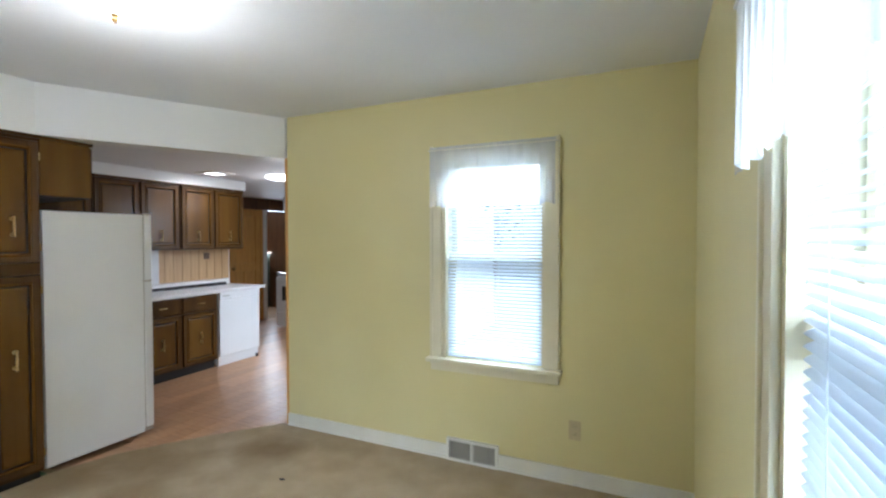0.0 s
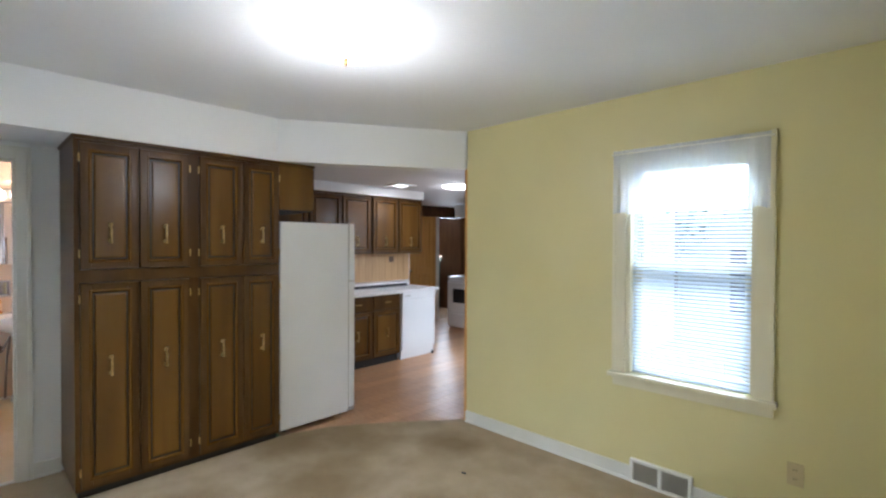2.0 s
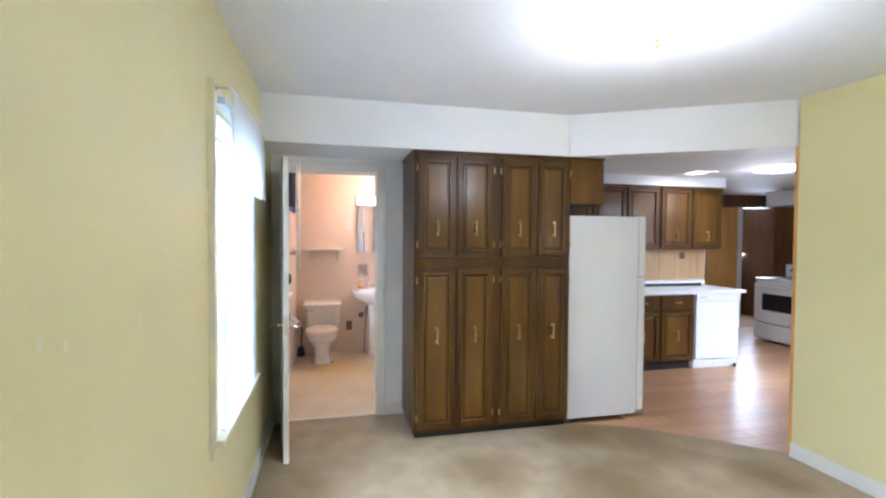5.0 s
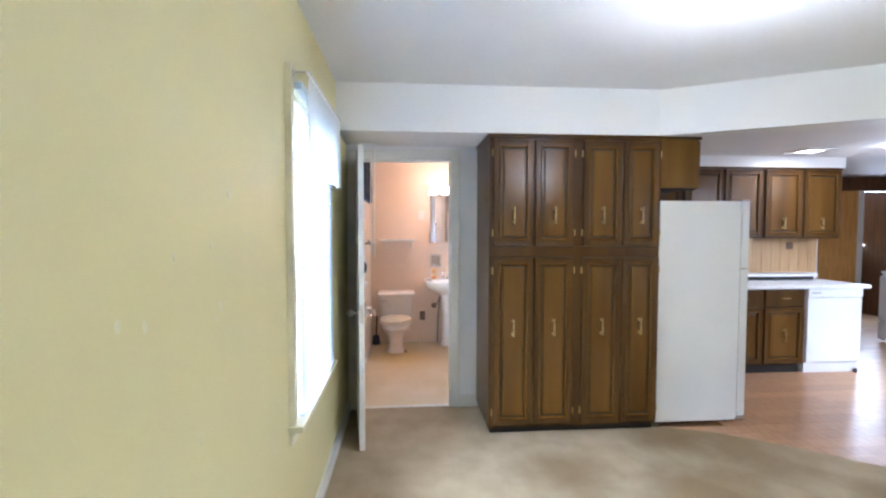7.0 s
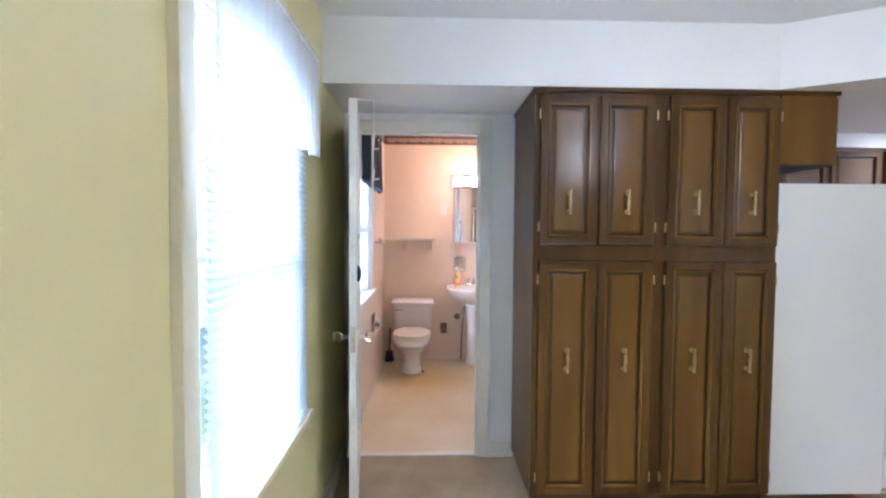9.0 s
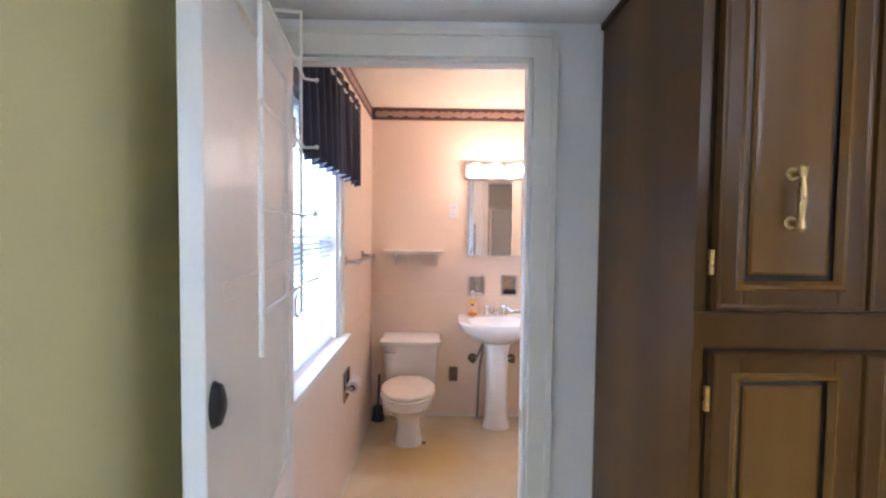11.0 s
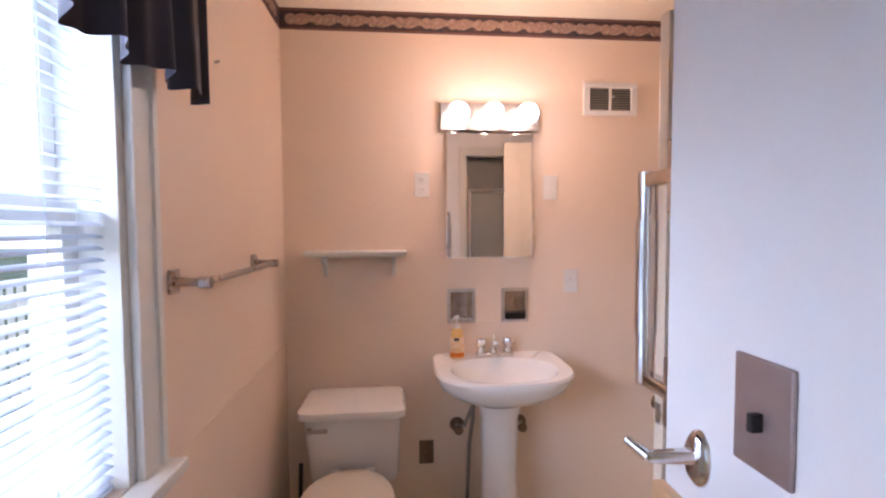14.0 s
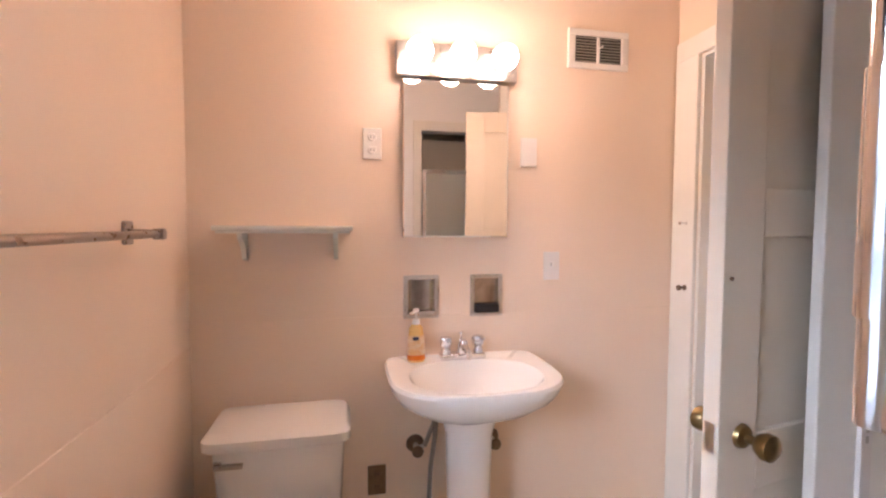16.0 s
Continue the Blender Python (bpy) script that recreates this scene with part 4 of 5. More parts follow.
for i in range(16):
    y = BS + 0.05 + 0.1245 * i
    for me, dy, dz, rot in ((rose_me, 0, 0, 31 * i), (bud_me, 0.034, 0.006, 11 * i), (leaf_me, 0.050, -0.014, 10), (bud_me, 0.062, 0.004, 50 * i), (leaf_me, 0.070, 0.014, -10), (bud_me, 0.090, 0.004, 7 * i)):
        if y + dy < BN - 0.03:
            o = new(me.name, me)
            o.parent = border
            o.matrix_world = pose(BX + 0.0015, y + dy, 2.395 + dz, 90, 0, 90) @ pose(0, 0, 0, 0, 0, rot)
for i in range(16):
    x = BX + 0.08 + 0.1245 * i
    for me, dx, dz, rot in ((rose_me, 0, 0, 47 * i), (bud_me, 0.034, 0.006, 11 * i), (leaf_me, 0.050, -0.014, 10), (bud_me, 0.062, 0.004, 50 * i), (leaf_me, 0.070, 0.014, -10), (bud_me, 0.090, 0.004, 7 * i)):
        o = new(me.name, me)
        o.parent = border
        o.matrix_world = pose(x + dx, BS + 0.0015, 2.395 + dz, -90, 0, 0) @ pose(0, 0, 0, 0, 0, rot)

# ---- vanity light, mirror cabinet ----
W = BX + 0.0005
vl = thing("vanity_light", "brushed metal bar light with three lit globe bulbs", "lamp")
part("bar", boxes((W, W + 0.045, 0.347, 0.820, 1.893, 2.020), bevel=0.006), NICKEL, vl, "brushed metal back bar")
for i in range(3):
    y = 0.424 + 0.159 * i
    part("socket", rods(((W + 0.045, y, 1.955), (W + 0.062, y, 1.955), 0.028, 0.022)), NICKEL, vl)
    b = part("bulb", lathe([(0.014, 0.055), (0.018, 0.07), (0.038, 0.09), (0.047, 0.115), (0.048, 0.13), (0.042, 0.152), (0.026, 0.168), (0.006, 0.174)], (W, y, 1.955), (1, 0, 0), 24), BULB, vl, "lit clear globe bulb", True)
    b.visible_shadow = False
MIRROR = paint("mirror_silver", (0.90, 0.90, 0.90), (0.90, 0.90, 0.90), 0.02, metal=1.0, bump=0.0, gloss_var=0.0)
cab = thing("mirror_cabinet", "tall mirror cabinet with slanted glass edges above the sink", "mirror")
part("cabinet_body", boxes((W, W + 0.020, 0.382, 0.785, 1.298, 1.885)), WHITEPLATE, cab)
bm = bmesh.new()
ringdata = ((0.020, 0.0), (0.024, 0.0), (0.027, 0.005))
rr = [[bm.verts.new((W + dx, py, pz)) for py, pz in ((0.374 + i, 1.291 + i), (0.793 - i, 1.291 + i), (0.793 - i, 1.888 - i), (0.374 + i, 1.888 - i))] for dx, i in ringdata]
for p, q in zip(rr, rr[1:]):
    for k in range(4):
        bm.faces.new((p[k], p[(k + 1) % 4], q[(k + 1) % 4], q[k]))
bm.faces.new(rr[-1])
bm.faces.new(rr[0][::-1])
part("mirror_door", bm, MIRROR, cab, "bevelled mirror door")

# ---- shelf, dispensers, plates, vent ----
sh = thing("wall_shelf", "small white painted wooden wall shelf on two brackets", "shelf")
part("board", boxes((W, W + 0.135, -0.272, 0.186, 1.318, 1.334), (W + 0.005, W + 0.128, -0.262, 0.176, 1.308, 1.318), bevel=0.004), TRIM, sh)
for y in (-0.20, 0.118):
    bm = bmesh.new()
    prof = [(0, 1.308), (0.10, 1.308), (0.095, 1.288), (0.06, 1.272), (0.035, 1.245), (0.022, 1.215), (0, 1.208)]
    a = [bm.verts.new((W + px, y, pz)) for px, pz in prof]
    b = [bm.verts.new((W + px, y + 0.016, pz)) for px, pz in prof]
    bm.faces.new(a)
    bm.faces.new(b[::-1])
    for i in range(len(prof)):
        j = (i + 1) % len(prof)
        bm.faces.new((a[i], b[i], b[j], a[j]))
    part("bracket", bm, TRIM, sh)

for y0, y1, nm, lb, inner in ((0.379, 0.517, "soap_dish", "chrome recessed soap niche in the wall", NICHE), (0.645, 0.779, "tumbler_holder", "chrome recessed tumbler niche in the wall", NICHE)):
    d = thing(nm, lb, "wall niche")
    z0, z1 = 0.975, 1.143
    part("frame", boxes((W + 0.004, W + 0.014, y0, y0 + 0.016, z0, z1), (W + 0.004, W + 0.014, y1 - 0.016, y1, z0, z1), (W + 0.004, W + 0.014, y0 + 0.016, y1 - 0.016, z0, z0 + 0.016), (W + 0.004, W + 0.014, y0 + 0.016, y1 - 0.016, z1 - 0.016, z1), bevel=0.003), NICKEL, d)
    bm = bmesh.new()
    n = 12
    lo, hi = [], []
    for k in range(n + 1):
        a = 3.14159 * k / n
        py, px = (y0 + y1) / 2 - 0.053 * math.cos(a), W + 0.011 - 0.006 * math.sin(a)
        lo.append(bm.verts.new((px, py, z0 + 0.016)))
        hi.append(bm.verts.new((px, py, z1 - 0.016)))
    for k in range(n):
        bm.faces.new((lo[k], lo[k + 1], hi[k + 1], hi[k]))
    # bowl is nearly flush; its darker metal stands for the hollow's shade
    part("bowl", bm, inner, d, "", True)
    part("lip", boxes((W + 0.008, W + 0.03, y0 + 0.018, y1 - 0.018, z0 + 0.016, z0 + (0.03 if nm == "soap_dish" else 0.05)), bevel=0.004), CHROME if nm == "soap_dish" else BLACK, d)

outlet((BX, 0.262, 1.643), 90, WHITEPLATE, "white duplex outlet beside the mirror")
outlet((BX, 0.888, 1.632), 90, WHITEPLATE, "blank white wall plate beside the mirror", blank=True)
outlet((BX, 0.994, 1.172), 90, WHITEPLATE, "white toggle light switch", toggle=True)
outlet((BX + 0.004, 0.274, 0.345), 90, BROWNPLATE, "brown metal duplex outlet low on the wall")

bv = thing("wall_vent", "white metal air vent with dark louvres high on the wall", "vent")
part("frame", boxes((W, W + 0.012, 1.051, 1.322, 1.981, 2.006), (W, W + 0.012, 1.051, 1.322, 2.114, 2.139), (W, W + 0.012, 1.051, 1.082, 2.006, 2.114), (W, W + 0.012, 1.291, 1.322, 2.006, 2.114), (W, W + 0.010, 1.180, 1.192, 2.006, 2.114), bevel=0.003), WHITEPLATE, bv)
part("backing", boxes((W, W + 0.002, 1.082, 1.291, 2.006, 2.114)), VENTDARK, bv)
for a in (1.083, 1.193):
    for i in range(9):
        s = part("slat", boxes((-0.004, 0.004, 0, 0.096, -0.0007, 0.0007)), VENTGREY, bv)
        s.location, s.rotation_euler = (W + 0.006, a, 2.012 + 0.0118 * i), (0, radians(40), 0)
part("lever", rods(((W + 0.01, 1.186, 2.065), (W + 0.022, 1.20, 2.072), 0.003)), WHITEPLATE, bv)


# ---- sink ----
def ellipse_loft(rings, segs=40, flat_back=None):
    """Rings (cx, cy, z, rx, ry, square): rounded outlines, flattened at the wall where flat_back is given."""
    bm = bmesh.new()
    rows = []
    for cx, cy, z, rx, ry, p in rings:
        row = []
        for k in range(segs):
            a = 6.28318 * k / segs
            c, s = math.cos(a), math.sin(a)
            q = p * 0.45 if flat_back is not None and c < 0 and rx > 0.215 else p
            x = cx + rx * math.copysign(abs(c) ** q, c)
            y = cy + ry * math.copysign(abs(s) ** q, s) * (0.94 if q < p and abs(s) < 0.8 else 1.0)
            if flat_back is not None:
                x = max(x, flat_back)
            row.append(bm.verts.new((x, y, z)))
        rows.append(row)
    for a, b in zip(rows, rows[1:]):
        for k in range(segs):
            bm.faces.new((a[k], a[(k + 1) % segs], b[(k + 1) % segs], b[k]))
    bm.faces.new(rows[0][::-1])
    bm.faces.new(rows[-1])
    return bm


SY = 0.600
sink = thing("pedestal_sink", "white porcelain pedestal sink with chrome faucet", "sink")
bk = BX + 0.006
part("basin", ellipse_loft([
    (-5.888, SY, 0.640, 0.074, 0.094, 0.9), (-5.878, SY, 0.665, 0.106, 0.135, 0.85), (-5.858, SY, 0.705, 0.180, 0.208, 0.8), (-5.848, SY, 0.750, 0.225, 0.272, 0.78), (-5.848, SY, 0.785, 0.246, 0.293, 0.75),
    (-5.848, SY, 0.813, 0.254, 0.301, 0.72), (-5.848, SY, 0.825, 0.250, 0.295, 0.72), (-5.848, SY, 0.827, 0.237, 0.283, 0.74), (-5.803, SY, 0.823, 0.180, 0.231, 0.85), (-5.803, SY, 0.785, 0.161, 0.208, 0.9), (-5.803, SY, 0.730, 0.122, 0.156, 1.0), (-5.803, SY, 0.700, 0.048, 0.052, 1.0)], 56, bk), PORCELAIN, sink, "", True)
part("pedestal", ellipse_loft([(-5.90, SY, 0.0, 0.105, 0.105, 0.9), (-5.90, SY, 0.03, 0.10, 0.10, 0.9), (-5.90, SY, 0.08, 0.085, 0.082, 0.9), (-5.90, SY, 0.35, 0.078, 0.078, 0.9), (-5.90, SY, 0.58, 0.083, 0.085, 0.9), (-5.90, SY, 0.67, 0.10, 0.11, 0.9)], 32), PORCELAIN, sink, "", True)
part("drain", lathe([(0.022, 0), (0.018, 0.003)], (-5.803, SY, 0.701)), CHROME, sink)
fa = part("faucet", boxes((-6.035, -5.975, SY - 0.088, SY + 0.088, 0.824, 0.846), bevel=0.008, segs=3), CHROME, sink, "chrome two-handle faucet", True)
part("spout", ellipse_loft([(-6.000, SY, 0.846, 0.022, 0.024, 0.9), (-6.000, SY, 0.868, 0.020, 0.020, 0.9), (-5.990, SY, 0.888, 0.024, 0.017, 0.9), (-5.985, SY, 0.900, 0.014, 0.012, 0.9)], 20), CHROME, fa, "", True)
part("spout_arm", rods(((-6.0, SY, 0.880), (-5.905, SY, 0.868), 0.015, 0.012), ((-5.910, SY, 0.872), (-5.905, SY, 0.846), 0.012, 0.011)), CHROME, fa, "", True)
part("lift_rod", rods(((-6.025, SY, 0.845), (-6.025, SY, 0.915), 0.003), ((-6.025, SY, 0.913), (-6.025, SY, 0.923), 0.006)), CHROME, fa)
for s_ in (-1, 1):
    t_ = part("tap_handle", lathe([(0.021, 0), (0.018, 0.018), (0.014, 0.026), (0.022, 0.034), (0.025, 0.052), (0.021, 0.064), (0.008, 0.068)], (-6.005, SY + s_ * 0.064, 0.844), segs=8), CHROME, fa, "", True)
    part("lever", rods(((-6.005, SY + s_ * 0.064, 0.900), (-5.965, SY + s_ * 0.078, 0.905), 0.007, 0.005)), CHROME, t_)

soap = thing("soap_bottle", "pump bottle of orange hand soap on the sink", "bottle", at=(-5.99, 0.418, 0.827))
bd = part("bottle", ellipse_loft([(0, 0, 0, 0.022, 0.030, 0.8), (0, 0, 0.008, 0.025, 0.034, 0.8), (0, 0, 0.05, 0.024, 0.032, 0.8), (0, 0, 0.10, 0.022, 0.029, 0.8), (0, 0, 0.128, 0.020, 0.026, 0.85), (0, 0, 0.142, 0.011, 0.013, 1)], 24), SOAPCLEAR, soap, "clear amber plastic", True)
part("soap_filling", ellipse_loft([(0, 0, 0.002, 0.0225, 0.0305, 0.8), (0, 0, 0.01, 0.0255, 0.0345, 0.8), (0, 0, 0.05, 0.0245, 0.0325, 0.8), (0, 0, 0.066, 0.0240, 0.0318, 0.8)], 24), ORANGE, bd, "orange soap")
part("label", ellipse_loft([(0, 0, 0.028, 0.0258, 0.0342, 0.8), (0, 0, 0.05, 0.0250, 0.0328, 0.8), (0, 0, 0.100, 0.0228, 0.0298, 0.8)], 24), LABELWHITE, bd, "pale yellow printed label")
part("label_mark", boxes((0.0235, 0.0262, -0.016, 0.006, 0.084, 0.097), bevel=0.001), NAVYPLASTIC, bd, "small navy mark")
part("pump", rods(((0, 0, 0.140), (0, 0, 0.158), 0.014), ((0, 0, 0.158), (0, 0, 0.186), 0.0045), ((0, 0, 0.186), (0, 0, 0.198), 0.012), ((0, 0, 0.193), (0.035, -0.022, 0.188), 0.0055)), WHITEPLATE, bd, "white pump")

for y, hose in ((0.425, True), (0.735, False)):
    v = thing("shutoff_valve", "old brass shutoff valve on the wall", "valve")
    part("flange", lathe([(0.036, 0), (0.032, 0.008), (0.014, 0.014)], (BX + 0.004, y, 0.475), (1, 0, 0), 24), BROWNPLATE, v, "", True)
    part("stem", rods(((BX + 0.01, y, 0.475), (BX + 0.07, y, 0.475), 0.010), ((BX + 0.05, y, 0.475), (BX + 0.05, y + (0.03 if hose else -0.03), 0.485), 0.008)), NICKEL, v)
    part("wheel", lathe([(0.021, 0), (0.024, 0.006), (0.021, 0.013)], (BX + 0.07, y, 0.475), (1, 0, 0), 8), BROWNPLATE, v)
hz = thing("water_hose", "grey braided hose hanging beside the pedestal to the floor", "hose")
bm = bmesh.new()
pts = [Vector((BX + 0.05, 0.455, 0.485)), Vector((BX + 0.055, 0.485, 0.56)), Vector((BX + 0.055, 0.50, 0.60)), Vector((BX + 0.055, 0.495, 0.52)), Vector((BX + 0.055, 0.478, 0.40)), Vector((BX + 0.05, 0.47, 0.20)), Vector((BX + 0.05, 0.465, 0.004))]
for a, b in zip(pts, pts[1:]):
    add_rod(bm, a, b, 0.009, None, 10)
part("tube", bm, RUBBER, hz, "", True)
part("floor_ring", lathe([(0.028, 0), (0.02, 0.01)], (BX + 0.05, 0.465, 0.002)), NICKEL, hz)

# ---- toilet ----
TY = -0.055
toilet = thing("toilet", "white porcelain toilet with closed lid", "toilet")
part("tank", ellipse_loft([(-5.945, TY, 0.32, 0.085, 0.185, 0.35), (-5.945, TY, 0.35, 0.095, 0.195, 0.32), (-5.935, TY, 0.58, 0.115, 0.208, 0.28), (-5.93, TY, 0.632, 0.120, 0.210, 0.28)], 48), PORCELAIN, toilet, "", True)
part("tank_lid", ellipse_loft([(-5.915, TY, 0.629, 0.125, 0.224, 0.22), (-5.915, TY, 0.635, 0.130, 0.229, 0.22), (-5.915, TY, 0.664, 0.131, 0.229, 0.22), (-5.93, TY, 0.680, 0.118, 0.216, 0.24)], 48), PORCELAIN, toilet, "", True)
lv = part("flush_lever", boxes((-5.808, -5.794, TY - 0.19, TY - 0.165, 0.575, 0.60), (-5.798, -5.780, TY - 0.185, TY - 0.10, 0.581, 0.595), bevel=0.004), AGEDNICKEL, toilet, "chrome flush lever")
part("bowl", ellipse_loft([(-5.66, TY, 0.0, 0.15, 0.105, 0.75), (-5.66, TY, 0.03, 0.145, 0.10, 0.75), (-5.66, TY, 0.10, 0.12, 0.085, 0.85), (-5.64, TY, 0.19, 0.135, 0.095, 0.9), (-5.59, TY, 0.27, 0.195, 0.14, 0.95), (-5.565, TY, 0.315, 0.235, 0.175, 0.95), (-5.565, TY, 0.362, 0.242, 0.182, 0.95)], 48), PORCELAIN, toilet, "", True)
part("neck", boxes((-6.0, -5.74, TY - 0.11, TY + 0.11, 0.24, 0.347), bevel=0.02), PORCELAIN, toilet, "", True)
part("seat", ellipse_loft([(-5.565, TY, 0.365, 0.243, 0.184, 0.95), (-5.565, TY, 0.371, 0.25, 0.19, 0.95), (-5.565, TY, 0.385, 0.248, 0.188, 0.95)], 48), SEATCREAM, toilet, "", True)
part("seat_lid", ellipse_loft([(-5.575, TY, 0.388, 0.236, 0.181, 0.95), (-5.575, TY, 0.395, 0.242, 0.186, 0.95), (-5.575, TY, 0.409, 0.235, 0.18, 0.95), (-5.575, TY, 0.414, 0.19, 0.14, 0.95)], 48), SEATCREAM, toilet, "", True)
for s in (-1, 1):
    part("lid_hinge", rods(((-5.815, TY + s * 0.075 - 0.02, 0.397), (-5.815, TY + s * 0.075 + 0.02, 0.397), 0.012)), PORCELAIN, toilet)
    part("bolt_cap", lathe([(0.016, 0), (0.014, 0.014), (0.004, 0.02)], (-5.58, TY + s * 0.112, 0.0)), BROWNPLATE if s > 0 else PORCELAIN, toilet)

br = thing("toilet_brush", "dark toilet brush in a navy holder beside the toilet", "brush", at=(-5.975, -0.315, 0.002))
part("holder", lathe([(0.05, 0), (0.052, 0.015), (0.042, 0.06), (0.038, 0.11), (0.034, 0.112)], (0, 0, 0)), NAVYPLASTIC, br, "", True)
part("stick", rods(((0, 0, 0.10), (0.005, 0.01, 0.36), 0.008, 0.010)), BLACK, br)

# ---- towel bar, paper holder ----
tb = thing("towel_bar", "brushed nickel towel bar on the bathroom wall", "towel bar")
part("bar", rods(((-4.985, -0.308, 1.312), (-5.625, -0.308, 1.312), 0.0095)), AGEDNICKEL, tb, "", True)
for x in (-5.0, -5.60):
    p = part("post", rods(((x, BS + 0.01, 1.315), (x, -0.30, 1.312), 0.011, 0.010), ((x, -0.318, 1.312), (x, -0.292, 1.312), 0.014)), AGEDNICKEL, tb, "", True)
    part("rosette", boxes((x - 0.022, x + 0.022, BS, BS + 0.012, 1.285, 1.345), bevel=0.005), AGEDNICKEL, p)
tp = thing("paper_holder", "recessed metal toilet paper holder with white roll", "paper holder")
part("frame", boxes((-5.125, -5.110, BS + 0.004, BS + 0.014, 0.515, 0.685), (-4.980, -4.965, BS + 0.004, BS + 0.014, 0.515, 0.685), (-5.110, -4.980, BS + 0.004, BS + 0.014, 0.515, 0.530), (-5.110, -4.980, BS + 0.004, BS + 0.014, 0.670, 0.685), bevel=0.004), NICHE, tp)
part("recess", boxes((-5.110, -4.980, BS + 0.004, BS + 0.006, 0.530, 0.670)), NICHE, tp, "dark metal recess")
for ax in (-5.115, -4.985):
    part("arm", boxes((ax, ax + 0.010, BS + 0.01, BS + 0.06, 0.585, 0.61), bevel=0.002), NICHE, tp)
part("roll", rods(((-5.10, BS + 0.050, 0.597), (-4.99, BS + 0.050, 0.597), 0.036), segs=28), PAPER, tp, "half-used white paper roll", True)
part("core", rods(((-5.104, BS + 0.050, 0.597), (-4.986, BS + 0.050, 0.597), 0.018), segs=20), BLACK, tp, "dark roller end")
nl = thing("wall_nail", "small nail in the bathroom wall", "nail")
part("pin", rods(((-5.30, BS, 1.93), (-5.30, BS + 0.015, 1.935), 0.004)), NICKEL, nl)

# ---- grab bar, robe hook and switch on the short wall ----
gb = thing("grab_bar", "polished chrome grab bar on the end of the short wall", "grab bar")
part("bar", rods(((-4.553, 0.545, 1.19), (-4.553, 0.545, 1.525), 0.014), ((-4.553, 0.545, 1.27), (-4.553, 0.545, 1.45), 0.0165), segs=24), CHROME, gb, "", True)
for z in (1.20, 1.512):
    a = part("arm", boxes((-4.564, -4.47, 0.535, 0.556, z - 0.011, z + 0.011), bevel=0.004), CHROME, gb)
    part("plate", boxes((-4.488, -4.4742, 0.536, 0.562, z - 0.052, z + 0.052), bevel=0.003), CHROME, a)
sw = thing("metal_switch_plate", "brown metal toggle switch plate on the white wall", "switch")
pl = part("plate", boxes((-4.335, -4.258, 0.529, 0.535, 1.182, 1.302), bevel=0.002), SWITCHMETAL, sw)
part("toggle", boxes((-4.301, -4.293, 0.516, 0.53, 1.226, 1.246), bevel=0.002), BLACK, pl)
rh = thing("robe_hook", "chrome lever hook on the white wall", "hook")
part("plate", lathe([(0.03, 0), (0.028, 0.006), (0.02, 0.012)], (-4.40, 0.535, 1.145), (0, -1, 0), 24, (0.75, 1.25)), CHROME, rh, "", True)
part("arm", rods(((-4.40, 0.53, 1.148), (-4.415, 0.475, 1.143), 0.011, 0.008), ((-4.415, 0.475, 1.143), (-4.44, 0.458, 1.155), 0.008, 0.006)), CHROME, rh, "", True)

# ---- shower behind the short wall ----
shower = thing("shower_door", "chrome-framed obscure glass shower door", "shower door")
part("frame", boxes((-4.335, -4.31, 0.73, 0.755, 0.02, 1.76), (-4.335, -4.31, 1.375, 1.40, 0.02, 1.76), (-4.335, -4.31, 0.755, 1.375, 1.73, 1.76), (-4.335, -4.31, 0.755, 1.375, 0.02, 0.05), bevel=0.003), CHROME, shower)
part("glass", boxes((-4.325, -4.320, 0.755, 1.375, 0.05, 1.73)), FROST, shower)

# ---- kitchen's shell ----
KC = 2.24
solid("floor_kitchen", boxes((-8.6, -2.5, 1.97, 8.2, -0.05, -0.012)), UNDERLAY, "kitchen floor under the oak laminate", "floor")
floor_kitchen = bpy.data.objects["floor_kitchen"]
solid("ceiling_kitchen", prism([(-8.6, 1.97), (-3.45, 1.97), (-2.68, NW + 0.15), (-2.5, NW + 0.16), (-2.5, 8.2), (-8.6, 8.2)], KC, KC + 0.1), CEIL, "white kitchen ceiling", "ceiling")
solid("wall_kitchen_south", boxes((-6.55, -3.96, 1.87, 1.97, 0, 2.5)), WHITE, "white kitchen wall behind the refrigerator", "wall")
# out-of-view wall; its opening is added to go with the kitchen fill
solid("wall_kitchen_east", wall_boxes("y", NW + 0.16, 8.2, -2.5, -2.38, 0, 2.5, [(4.6, 5.4, 0.95, 2.0)]), WHITE, "unseen white kitchen wall with an added opening", "wall")
solid("wall_kitchen_west", boxes((-5.17, -5.05, 1.97, 4.78, 0, 2.5)), WHITE, "kitchen wall behind the counters", "wall")
solid("wall_kitchen_far", wall_boxes("y", 4.78, 8.2, -6.60, -6.48, 0, 2.5, [(6.80, 7.60, 0, 2.03)]), PANELLING, "dark brown wood panelled wall", "wall")
solid("wall_kitchen_return", boxes((-6.60, -5.17, 4.68, 4.78, 0, 2.5)), PANELLING, "dark brown wood panelled wall", "wall")
solid("wall_kitchen_north", boxes((-8.6, -2.38, 8.0, 8.2, 0, 2.5)), PANELLING, "dark brown wood panelled wall", "wall")
solid("wall_den", boxes((-8.6, -8.5, 4.6, 8.2, 0, 2.5), (-8.6, -6.60, 4.6, 4.68, 0, 2.5)), PANELLING, "dark panelled wall of the room beyond", "wall")
solid("kitchen_bulkhead", boxes((-5.05, -4.74, 1.97, 4.78, 2.125, KC)), WHITE, "white bulkhead above the wall cabinets", "bulkhead")
